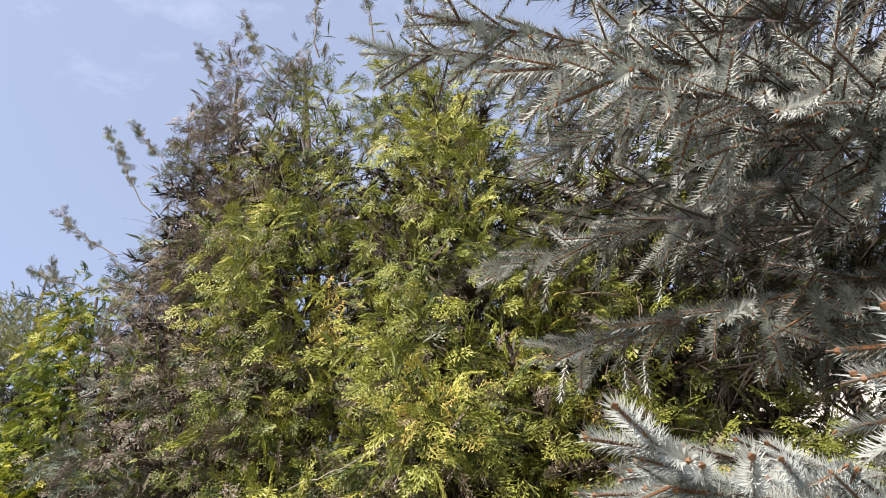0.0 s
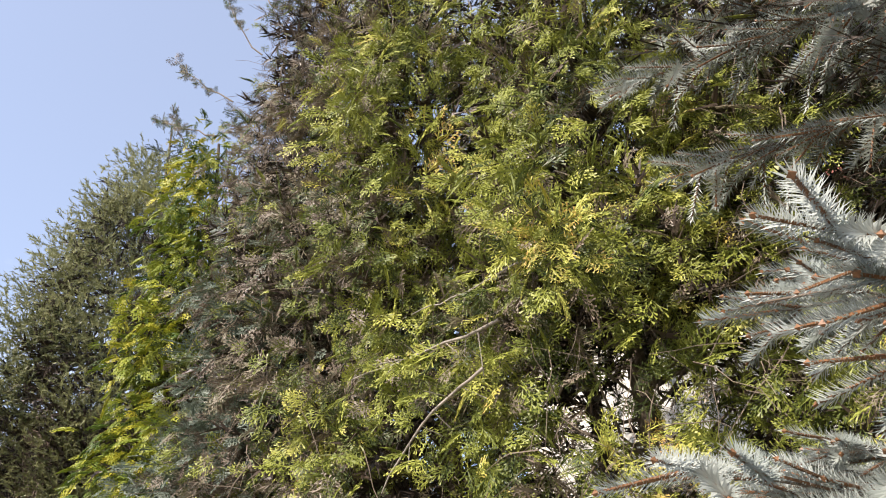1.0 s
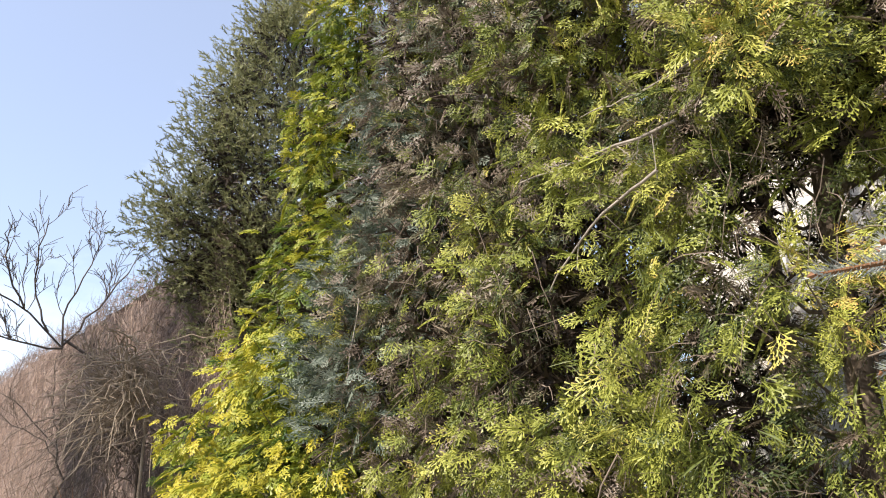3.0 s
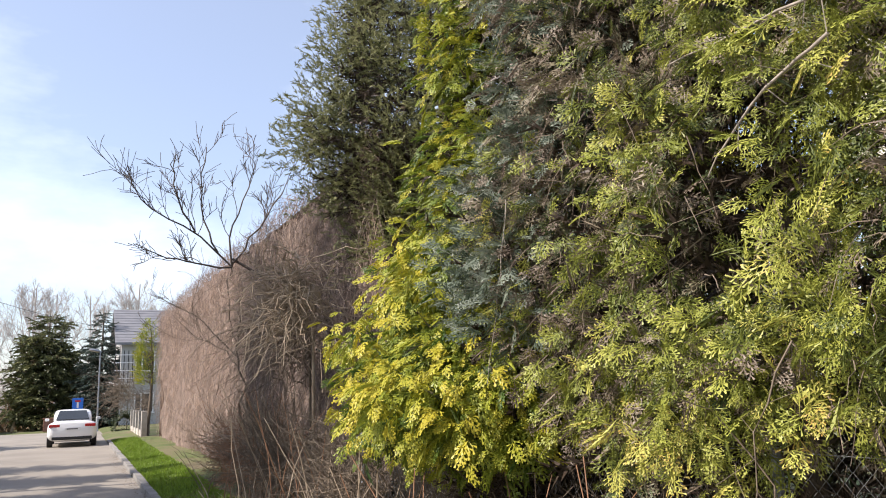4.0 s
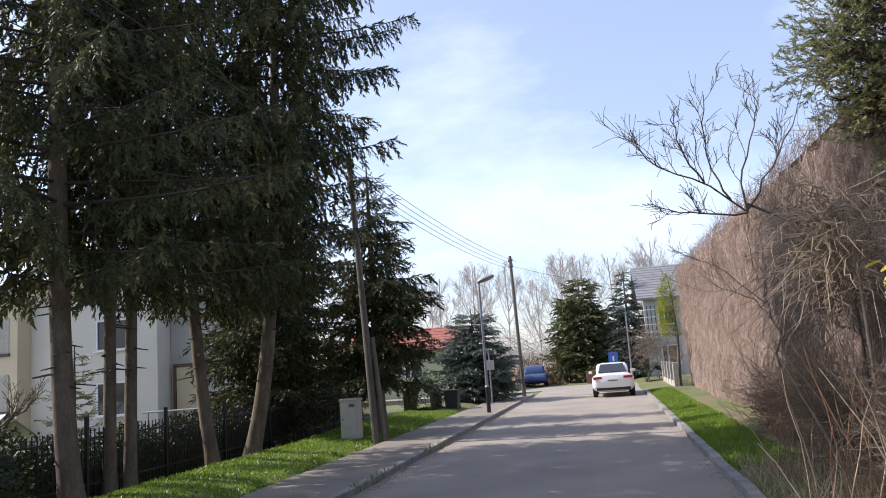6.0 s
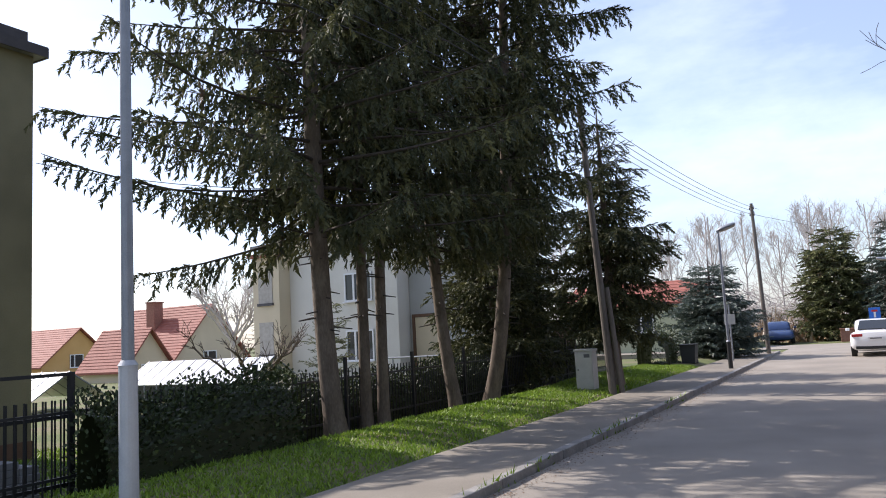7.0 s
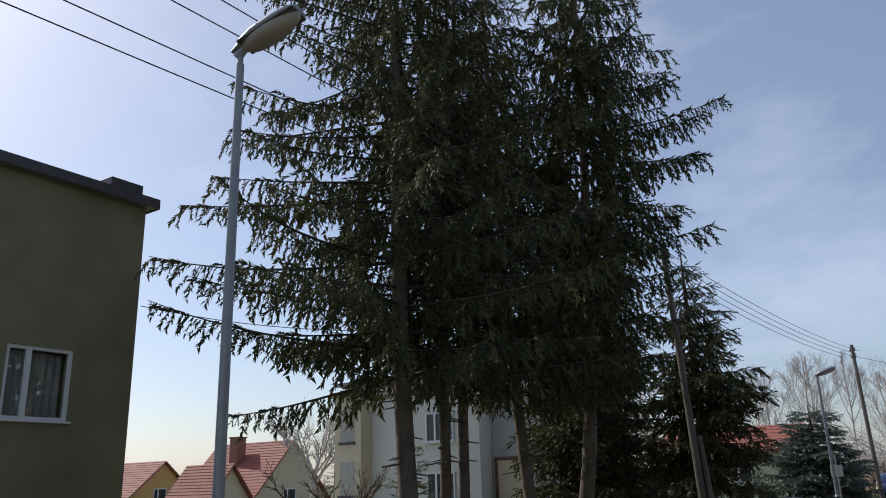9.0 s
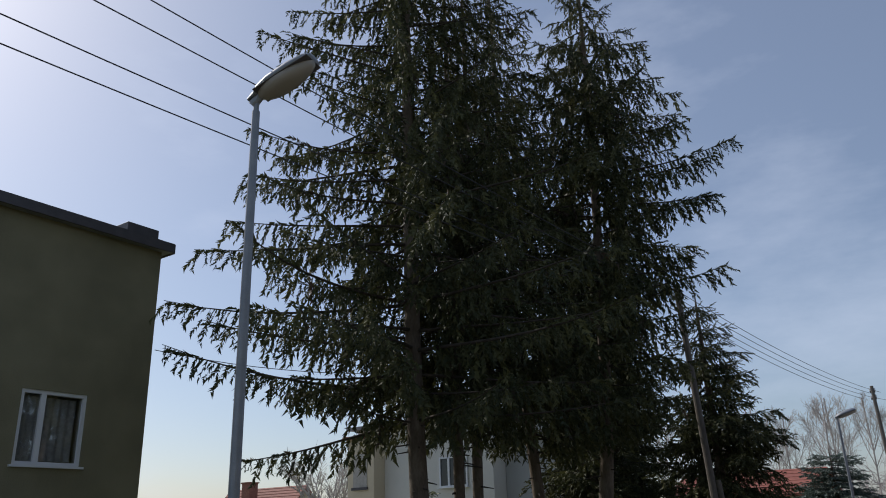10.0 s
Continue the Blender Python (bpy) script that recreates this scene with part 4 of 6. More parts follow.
# ---- right verge: twig hedge wall, bare tree, canes, fence ----


def twig_wall():
    r = np.random.default_rng(301)
    top = thing("twig_hedge", 4.0, 9.5, 0, "tall clipped hedge of bare brown hanging twigs", "hedge")
    ln, d = 28.3, 1.5
    m = Soup()
    yy, zz = np.linspace(0, ln, 200), np.linspace(0, 1, 36)
    Y, Z = np.meshgrid(yy, zz, indexing="ij")
    H = 5.08 + 0.5 * Y / ln
    X = 0.16 + 0.09 * lumpy(Y, Z * H, 1.6, 4) + 0.06 * lumpy(Y, Z * H * 0.6, 5.0, 6) + 0.25 * (Z > 0.97)
    n = len(zz)
    i, j = np.meshgrid(np.arange(len(yy) - 1), np.arange(n - 1), indexing="ij")
    q = (i * n + j).ravel()
    tri = np.concatenate([np.stack([q, q + 1, q + n + 1], -1), np.stack([q, q + n + 1, q + n], -1)])
    m.add(np.stack([X, Y, Z * H], -1).reshape(-1, 3), tri, np.clip(0.25 + 0.2 * lumpy(Y, Z * H, 3, 8), 0, 1).ravel())
    m.add(np.stack([X * 0 + d, Y, Z * H], -1).reshape(-1, 3), tri[:, ::-1], 0.2)
    m.add([[0.4, 0, 5.08], [d, 0, 5.08], [d, ln, 5.45], [0.4, ln, 5.45]], [[0, 1, 2], [0, 2, 3]], 0.2)
    for y0, h in ((0, 5.08), (ln, 5.45)):
        m.add([[0.15, y0, 0], [d, y0, 0], [d, y0, h], [0.15, y0, h]], [[0, 1, 2], [0, 2, 3]], 0.2)
    m.obj("twig_mass", M_vinewall, top)
    s = Soup()
    k = 13000
    y = ln * r.random(k) ** 1.2
    h = (5.08 + 0.5 * y / ln) * np.sqrt(r.random(k)) + 0.03
    l = r.uniform(0.15, 0.75, k)
    u = np.linspace(0, 1, 3)
    dy = r.normal(0, 0.4, k)
    dn = np.where(r.random(k) < 0.5, -1.0, r.uniform(-0.7, 0.9, k))
    px = -0.02 + 0.14 * r.random(k)[:, None] - (0.2 * r.random(k))[:, None] * np.sin(u * 2.4)
    kink = np.cumsum(r.normal(0, 0.05, (k, 3, 2)), axis=1) * l[:, None, None]
    pz = np.clip(h[:, None] + dn[:, None] * l[:, None] * u + kink[..., 0], 0.0, 5.6)
    tubes(s, np.stack([px + 0 * u, y[:, None] + dy[:, None] * l[:, None] * u + kink[..., 1], pz], -1), r.uniform(0.0016, 0.0045, k)[:, None] * np.array([1, 0.8, 0.45]), 3, np.clip(0.45 + r.normal(0, 0.28, k), 0, 1))
    k = 1500
    y = ln * r.random(k)
    h = 5.08 + 0.5 * y / ln
    u = np.linspace(0, 1, 3)
    l = r.uniform(0.08, 0.35, k)
    tubes(s, np.stack([0.1 + 0.9 * r.random(k)[:, None] + r.normal(0, 0.1, k)[:, None] * u, y[:, None] + r.normal(0, 0.2, k)[:, None] * u, h[:, None] - 0.05 + l[:, None] * u], -1), np.full((k, 1), 0.005) * np.array([1, 0.8, 0.4]), 3, 0.35)
    tagged(s.obj("twig", L_vine, top), kind="stuff")


twig_wall()


def branch_tree(name, base, limbs, label, mat, seed, depth=3, r0=0.09, twig=0.55, category="tree", group="", kids=(5, 8), up=0.25, thin=0.004, curl=0.25):
    """A bare tree: a trunk through given points, then limbs that fork into shorter and shorter twigs."""
    r = np.random.default_rng(seed)
    top = thing(name, *base, label, category, group)
    trunk = Soup()
    levels = {0: [], 1: [], 2: [], 3: []}

    def path(p, d, ln, n=6):
        pts = [np.array(p, float)]
        d = unit(np.array(d, float))
        for _ in range(n - 1):
            d = unit(d + r.normal(0, curl, 3) * 0.5 + np.array([0, 0, 0.06]))
            pts.append(pts[-1] + d * ln / (n - 1))
        return np.array(pts)

    def grow(pts, rad, lev):
        levels[lev].append((pts, rad * np.linspace(1, 0.45, len(pts))))
        if lev >= depth:
            return
        ln = np.linalg.norm(pts[-1] - pts[0])
        for q in range(r.integers(*kids)):
            f = r.uniform(0.25, 1.0)
            at = np.array([np.interp(f, np.linspace(0, 1, len(pts)), pts[:, w]) for w in range(3)])
            d = unit(unit(pts[-1] - pts[0]) * 0.7 + unit(r.normal(size=3)) * 0.75 + np.array([0, 0, up]))
            grow(path(at, d, ln * twig * r.uniform(0.5, 1.0), 6 if lev == 0 else 4), rad * 0.5 * (1.1 - 0.4 * f), lev + 1)

    for q, pts in enumerate(limbs):
        pts = np.array(pts, float)
        t = np.linspace(0, len(pts) - 1, 9)
        fine = np.stack([np.interp(t, np.arange(len(pts)), pts[:, w]) for w in range(3)], -1)
        fine[1:-1] += r.normal(0, 0.03, (7, 3))
        if q == 0:
            tubes(trunk, fine[None], (r0 * np.linspace(1.15, 0.6, 9))[None], 8)
        else:
            grow(fine, r0 * 0.5, 0)
    trunk.obj("trunk", mat, top, smooth=True)
    s = Soup()
    for lev, lst in levels.items():
        by = {}
        for pts, rad in lst:
            by.setdefault(len(pts), []).append((pts, rad))
        for grp in by.values():
            tubes(s, np.array([g[0] for g in grp]), np.maximum(np.array([g[1] for g in grp]), thin), 5 if lev == 0 else 3)
    tagged(s.obj("branch", mat, top, smooth=True), kind="stuff")
    return top


branch_tree("bare_tree", (3.45, 14.3, 0.1), [
    [(1.0, 0.1, -0.1), (1.0, 0.15, 2.0), (0.9, 0.3, 3.2), (0.45, 0.45, 3.75), (-0.25, 0.5, 4.1)],
    [(-0.25, 0.5, 3.95), (-0.8, 0.5, 4.5), (-1.4, 0.5, 4.75), (-1.85, 0.5, 5.1), (-2.05, 0.45, 5.65)],
    [(-0.5, 0.5, 4.2), (-0.75, 0.5, 4.7), (-0.85, 0.5, 5.4), (-0.75, 0.4, 6.1)],
    [(-0.25, 0.5, 3.95), (-0.3, 0.4, 4.6), (-0.1, 0.3, 5.2), (0.1, 0.3, 5.8)],
    [(-0.9, 0.5, 4.55), (-1.15, 0.3, 4.95), (-1.35, 0.1, 5.3), (-1.3, 0.0, 5.8)],
    [(-0.25, 0.5, 4.0), (0.1, 0.2, 4.6), (0.45, 0.1, 5.1), (0.7, 0.0, 5.6)],
    [(-0.25, 0.5, 3.95), (-0.8, 0.4, 3.95), (-1.3, 0.3, 4.0), (-1.75, 0.2, 4.15)]],
    "small leafless tree with stout grey twigs by the hedge", M_barebark, 311, depth=2, r0=0.038, twig=0.5, kids=(7, 11), up=0.35, thin=0.005, curl=0.4)
branch_tree("bare_shrub_tree", (3.5, 15.4, 0.1), [
    [(0.1, 0.2, -0.1), (0.05, 0.1, 1.0), (0.0, 0.0, 2.0), (-0.1, 0.0, 2.5)],
    [(-0.1, 0.0, 2.4), (-0.5, 0.5, 3.0), (-1.0, 1.0, 3.4), (-1.5, 1.6, 3.7)],
    [(-0.05, 0.0, 2.2), (-0.3, 0.3, 2.6), (-0.7, 0.8, 2.8), (-1.1, 1.4, 3.3)],
    [(-0.1, 0.0, 2.5), (-0.1, -0.5, 3.0), (-0.2, -0.9, 3.4)],
    [(-0.1, 0.0, 2.5), (-0.2, 0.1, 3.1), (-0.3, 0.0, 3.8)]],
    "dark bare shrub reaching out of the hedge", M_twig, 312, depth=2, r0=0.024, twig=0.5, kids=(4, 7), up=0.1, thin=0.0035, curl=0.35)


def cane_clump(x, y, n, hmin, hmax, mat, label, seed, spread=0.35, r0=0.009, name="cane_clump", arch=0.3):
    """Upright canes from one root; every cane is a stem of its own."""
    r = np.random.default_rng(seed)
    top = thing(name, x, y, 0.08, label, "shrub", "canes under the conifers")
    u = np.linspace(0, 1, 6)
    for _ in range(n):
        h = r.uniform(hmin, hmax)
        o = r.normal(0, spread, 2)
        l = r.normal(0, arch, 2)
        s = Soup()
        tubes(s, np.stack([o[0] + l[0] * h * u ** 1.6, o[1] + l[1] * h * u ** 1.6, h * u - 0.05], -1)[None] + r.normal(0, 0.012, (1, 6, 3)), (r0 * (1 - 0.65 * u))[None], 5)
        s.obj("stem", mat, top, smooth=True)


for k, (x, y, n, a, b, mt, lab) in enumerate([
        (2.95, 3.6, 7, 0.7, 1.5, M_redcane, "thin red-brown upright canes below conifers"), (2.9, 4.7, 8, 0.8, 1.5, M_redcane, "thin red-brown upright canes below conifers"), (2.9, 5.9, 8, 0.8, 1.35, M_redcane, "thin red-brown upright canes below conifers"),
        (2.8, 7.2, 10, 0.8, 1.5, M_pale, "pale dry upright canes"), (2.9, 8.3, 12, 0.8, 1.6, M_pale, "pale dry upright canes"), (3.0, 9.3, 12, 0.9, 1.9, M_redcane, "red-brown upright canes by the hedge"),
        (3.1, 10.6, 14, 1.0, 2.2, M_pale, "pale dry upright canes"), (3.2, 12.0, 14, 0.9, 2.0, M_redcane, "red-brown upright canes by the hedge"), (3.4, 13.4, 14, 0.8, 1.8, M_twig, "brown upright twigs by the hedge"), (3.5, 15.2, 12, 0.6, 1.5, M_twig, "brown upright twigs by the hedge"), (3.6, 17.5, 10, 0.5, 1.2, M_twig, "brown upright twigs by the hedge")]):
    cane_clump(x, y, n, a, b, mt, lab, 320 + k, spread=0.28 if k > 5 else 0.22)


def tangle(name, x, y, z, n, size, mat, label, seed, rad=0.006, drop=0.6, squash=(0.5, 1.0, 0.7), kink=0.05):
    r = np.random.default_rng(seed)
    top = thing(name, x, y, 0, label, "shrub")
    s = Soup()
    u = np.linspace(0, 1, 8)
    root = Soup()
    tubes(root, np.stack([0.25 + 0 * u, 0 * u, z * u], -1)[None], (0.03 * (1 - 0.5 * u))[None], 6)
    root.obj("trunk", mat, top, smooth=True)
    o = r.normal(0, 0.35, (n, 3)) * size * np.array(squash)
    d = unit(r.normal(0, 1, (n, 3)) + np.array([-0.5, -0.3, 0.35]))
    l = size * r.uniform(0.5, 1.3, n)
    p = o[:, None] + d[:, None] * (l[:, None] * u)[..., None] + np.array([0, 0, -1.0]) * (drop * l[:, None] * u ** 2)[..., None] + r.normal(0, 0.025, (n, 8, 3)) + np.cumsum(r.normal(0, kink * size, (n, 8, 3)), axis=1)
    p[..., 2] = np.maximum(p[..., 2] + z, 0.15)
    tubes(s, p, rad * r.uniform(0.5, 1.3, n)[:, None] * (1 - 0.7 * u)[None], 4)
    tagged(s.obj("twig", mat, top, smooth=True), kind="stuff")


tangle("bramble_tangle", 3.2, 10.4, 2.9, 420, 0.8, M_pale, "tangle of pale dry arching twigs against the hedge", 341, rad=0.0075, drop=0.35, squash=(0.5, 1.5, 0.7), kink=0.07)
tangle("bramble_tangle", 3.6, 12.0, 2.5, 240, 1.0, M_twig, "tangle of brown twigs against the hedge", 342)
tangle("brush", 3.5, 9.6, 0.9, 300, 0.8, M_twig, "low brown brushwood beneath the juniper", 343, drop=0.2)
tangle("brush", 3.6, 13.0, 0.7, 260, 0.8, M_redcane, "low red-brown brushwood at the hedge foot", 344, drop=0.1)
for k, (bx, by, bz, bn) in enumerate(((3.2, 11.0, 0.85, 320), (3.35, 14.6, 0.8, 300), (3.3, 8.2, 0.8, 320), (3.55, 17.0, 0.6, 240), (3.3, 12.6, 1.2, 260))):
    tangle("brush", bx, by, bz, bn, 0.75, (M_twig, M_redcane, M_twig, M_twig, M_pale)[k], "dense brown leafless brush at the hedge foot", 350 + k, rad=0.005, drop=-0.15, squash=(0.4, 1.1, 0.9), kink=0.06)
for k, by in enumerate((2.2, 3.4, 4.5, 5.6)):
    tangle("brush", 3.95, by, 0.75, 240, 0.8, M_twig, "brown leafless brushwood beneath the thuja", 380 + k, rad=0.006, drop=0.05, squash=(0.5, 1.0, 0.9), kink=0.06)
tangle("brush", 3.9, 6.6, 0.7, 200, 0.8, M_twig, "brown brushwood beneath the golden cypress", 345, drop=0.2)


def fallen_branch(pts, r0, label, mat=M_greycane):
    top = thing("bare_branch", *pts[0], label, "branch", "bare branches in the thuja")
    p = np.array(pts, float) - np.array(pts[0])
    t = np.linspace(0, len(p) - 1, 10)
    f = np.stack([np.interp(t, np.arange(len(p)), p[:, w]) for w in range(3)], -1)
    f[1:-1] += rng.normal(0, 0.008, (8, 3))
    s = Soup()
    tubes(s, f[None], (r0 * np.linspace(1, 0.45, 10))[None], 6)
    s.obj("stem", mat, top, smooth=True)
    s = Soup()
    for q in range(5):
        o = f[2 + q]
        d = unit(rng.normal(size=3) + np.array([-0.3, 0, -0.2])) * rng.uniform(0.08, 0.22)
        tubes(s, (o + d * np.linspace(0, 1, 4)[:, None])[None], np.full((1, 4), r0 * 0.3), 4)
    tagged(s.obj("twig", mat, top), kind="stuff")


fallen_branch([(3.2, 2.55, 3.18), (3.17, 2.7, 3.16), (3.2, 3.1, 3.2), (3.2, 3.5, 3.22)], 0.008, "grey bare branch caught across the thuja")
fallen_branch([(3.15, 2.62, 2.98), (3.12, 2.8, 2.92), (3.12, 3.05, 2.78), (3.15, 3.25, 2.62)], 0.0075, "grey bare branch slanting down the thuja")
fallen_branch([(3.25, 2.4, 3.42), (3.2, 2.75, 3.38), (3.2, 3.05, 3.4)], 0.005, "thin bare branch in the thuja")
fallen_branch([(3.1, 4.85, 2.9), (3.05, 4.9, 2.4), (3.0, 5.0, 1.8)], 0.004, "thin pale hanging twig by the blue cypress")
fallen_branch([(2.95, 2.75, 1.9), (2.9, 2.9, 1.6), (2.92, 2.95, 1.3), (2.9, 2.9, 0.9)], 0.0035, "thin bent grey twig in front of the fence", M_twig)



def sprig(x, y, z, d, ln, seed, tint=0.3):
    """A loose thin shoot above the crown, with a few sprays along it."""
    r = np.random.default_rng(seed)
    top = thing("loose_sprig", x, y, z, "thin loose thuja shoot standing against the sky", "branch", "loose shoots above the thuja")
    d = unit(np.array(d, float))
    u = np.linspace(0, 1, 8)
    p = d * ln * u[:, None] + np.array([0, 0, 0.12]) * (ln * u ** 2)[:, None] + r.normal(0, 0.015, (8, 3))
    s = Soup()
    tubes(s, p[None], (0.008 * (1 - 0.75 * u))[None], 5)
    s.obj("stem", M_twig, top, smooth=True)
    c = Soup()
    n = int(ln * 60)
    f = r.uniform(0.3, 1.0, n)
    o = np.stack([np.interp(f, u, p[:, w]) for w in range(3)], -1)
    dd = unit(d + r.normal(0, 0.55, (n, 3)))
    scatter(c, F_thuja[0], o, frames(dd, unit(r.normal(size=(n, 3)))), r.uniform(0.05, 0.12, n), np.clip(tint + r.normal(0, 0.1, n), 0.05, 0.9))
    tagged(c.obj("spray", L_thuja, top), kind="stuff")


for k, (x, y, z, d, ln) in enumerate([(3.75, 5.3, 7.1, (-0.3, 0.5, 1.2), 1.3), (3.7, 5.6, 6.7, (-0.3, 0.9, 0.9), 1.1), (3.7, 5.9, 6.5, (-0.3, 1.0, 0.6), 0.9), (3.7, 5.0, 7.4, (-0.2, 0.5, 0.9), 0.9), (3.7, 3.7, 7.6, (-0.2, 0.3, 1.2), 1.0), (3.75, 3.2, 7.5, (-0.2, -0.2, 1.2), 1.1), (3.8, 2.6, 7.0, (-0.3, -0.1, 1.2), 1.3), (3.8, 2.3, 6.6, (-0.3, -0.3, 1.2), 1.4), (3.7, 6.4, 6.6, (-0.2, 0.4, 1.2), 0.6), (3.9, 2.0, 6.2, (-0.2, -0.1, 1.0), 1.5), (3.7, 4.4, 8.1, (-0.3, 0.2, 1.0), 0.6)]):
    sprig(x, y, z, d, ln, 500 + k)

# chain-link fence


def chain_link():
    r = np.random.default_rng(350)
    top = thing("chain_link_fence", 3.5, -2.0, 0.05, "sagging chain-link fence grown through by conifers", "fence")
    ln, h, c = 11.0, 1.45, 0.085
    s = Soup()
    k = int(ln / c)
    u = np.arange(int(h / (c / 2)) + 1)
    y = (np.arange(k) * c)[:, None] + np.where(u % 2, c / 2, 0)[None] * 1.02
    p = np.stack([0.02 * np.sin(y * 1.3) + np.where(u % 2, 0.003, -0.003)[None], y, 0 * y + (u * c / 2)[None]], -1)
    tubes(s, p, np.full(y.shape, 0.0016), 3)
    y2 = (np.arange(k) * c + c)[:, None] - np.where(u % 2, c / 2, 0)[None] * 1.02
    tubes(s, np.stack([0.02 * np.sin(y2 * 1.3) - np.where(u % 2, 0.003, -0.003)[None], y2, 0 * y2 + (u * c / 2)[None]], -1), np.full(y2.shape, 0.0016), 3)
    tagged(s.obj("wire_mesh", M_wire, top), kind="stuff")
    for q in range(5):
        part("post", rod((0.03, q * 2.7, -0.05), (0.03, q * 2.7, 1.55), 0.025, sides=10), M_galv, top)
    for z in (0.1, 1.42):
        part("tension_wire", rod((0.012, 0, z), (0.012, ln, z), 0.002, sides=5), M_wire, top)


chain_link()

# kerb-side and verge growth


def blades(name, n, area, hmin, hmax, mat, label, seed, width=0.006, lean=0.5, height=ground_height, tint_mid=0.55, clump=0.0):
    r = np.random.default_rng(seed)
    x, y = r.uniform(area[0], area[1], n), r.uniform(area[2], area[3], n)
    if clump:
        keep = lumpy(x * 1.5, y * 1.5, 1.5, seed) + r.normal(0, 0.4, n) > -clump
        x, y = x[keep], y[keep]
        n = len(x)
    h = r.uniform(hmin, hmax, n)
    a = r.uniform(0, 6.3, n)
    o = np.stack([x, y, height(x, y) - 0.005], -1)
    sd = np.stack([np.cos(a), np.sin(a), 0 * a], -1) * width * r.uniform(0.7, 1.4, n)[:, None]
    tip = o + np.stack([r.normal(0, lean, n) * h, r.normal(0, lean, n) * h, h], -1)
    s = Soup()
    s.add(np.stack([o - sd, o + sd, tip], 1), np.arange(n * 3).reshape(-1, 3), np.repeat(np.clip(tint_mid + r.normal(0, 0.2, n), 0, 1), 3))
    return tagged(s.obj(name, mat), label, "grass", kind="stuff")


blades("verge_grass", 44000, (-7.55, -5.02, 3.0, 31.0), 0.025, 0.075, L_grass, "fresh green grass on the verge below the spruces", 361, 0.014, tint_mid=0.66)
blades("verge_grass", 30000, (2.2, 3.2, 13.0, 37.5), 0.03, 0.09, L_grass, "bright green grass strip along the kerb", 362, 0.014, tint_mid=0.66)
blades("dry_grass", 9000, (2.25, 4.2, -2.0, 13.5), 0.06, 0.35, L_dry, "dry straw-coloured grass under the conifers", 363, 0.006, clump=0.4)
blades("garden_grass", 9000, (-16, -9.2, 3.0, 12.0), 0.05, 0.12, L_grass, "garden lawn behind the fence", 364, 0.02)
blades("kerb_weeds", 500, (-3.40, -3.33, 4, 20), 0.04, 0.12, L_grass, "small weeds in the kerb joint", 365, 0.012, height=lambda x, y: np.where(x < RL, 0.095, 0.0), clump=-0.6)


def litter():
    r = np.random.default_rng(366)
    n = 4500
    y = r.uniform(2, 30, n)
    x = np.where(r.random(n) < 0.75, RL + np.abs(r.normal(0, 0.22, n)) + 0.02, RR - np.abs(r.normal(0, 0.15, n)))
    a, sz = r.uniform(0, 6.3, n), r.uniform(0.01, 0.035, n)
    o = np.stack([x, y, np.full(n, 0.004)], -1)
    e = np.stack([np.cos(a), np.sin(a), r.uniform(0.0, 0.3, n)], -1) * sz[:, None]
    f = np.stack([-np.sin(a), np.cos(a), r.uniform(0.0, 0.5, n)], -1) * sz[:, None] * 0.7
    s = Soup()
    s.add(np.stack([o, o + e, o + f], 1), np.arange(n * 3).reshape(-1, 3))
    tagged(s.obj("leaf_litter", M_litter), "brown dead leaves and needles in the gutter", "litter", kind="stuff")


litter()

# ---- left side: hedge, fence, lamp, pole, cabinet ----


def leafy_hedge(name, x, y0, y1, half, height, n, label, seed, base=-0.1):
    r = np.random.default_rng(seed)
    top = thing(name, x, y0, 0, label, "hedge")
    ln = y1 - y0
    core = Soup()
    yy, aa = np.linspace(0.1, ln - 0.1, max(6, int(ln / 0.25))), np.linspace(0, np.pi, 9)
    Y, A = np.meshgrid(yy, aa, indexing="ij")
    w = 0.78 + 0.1 * lumpy(Y * 2, A * 2, 1.5, seed)
    nn = len(aa)
    i, j = np.meshgrid(np.arange(len(yy) - 1), np.arange(nn - 1), indexing="ij")
    q = (i * nn + j).ravel()
    core.add(np.stack([-np.cos(A) * half * w, Y, base + (height - base) * w * np.sin(A) ** 0.45], -1).reshape(-1, 3), np.concatenate([np.stack([q, q + nn, q + nn + 1], -1), np.stack([q, q + nn + 1, q + 1], -1)]), 0.1)
    core.obj("branch_core", L_hedge, top)
    a, y = r.uniform(0, np.pi, n), r.uniform(0, ln, n)
    w = (0.9 + 0.12 * lumpy(y * 2, a * 2, 1.5, seed)) * r.uniform(0.85, 1.12, n)
    o = np.stack([-np.cos(a) * half * w, y, base + (height - base) * w * np.sin(a) ** 0.45 * np.where(r.random(n) < 0.35, r.random(n), 1.0)], -1)
    d = unit(np.stack([-np.cos(a), r.normal(0, 0.6, n), np.sin(a)], -1) + r.normal(0, 0.5, (n, 3)))
    s = Soup()
    t = frames(d, unit(r.normal(size=(n, 3))))
    lv = np.array([[0, 0, 0], [0.35, 0.45, 0.08], [0, 1, 0], [-0.35, 0.45, 0.08]])
    scatter(s, (lv, np.array([[0, 1, 2], [0, 2, 3]]), np.zeros(4)), o, t, r.uniform(0.04, 0.085, n), np.clip(0.4 + r.normal(0, 0.2, n), 0, 1))
    tagged(s.obj("foliage", L_hedge, top), kind="stuff")


leafy_hedge("garden_hedge", -8.85, 8.0, 21.0, 0.46, 1.12, 17000, "dark evergreen hedge behind a black fence", 371)
leafy_hedge("yew_hedge", -7.95, 7.2, 10.9, 0.4, 1.22, 7000, "dark clipped yew hedge beside the lamp post", 372)
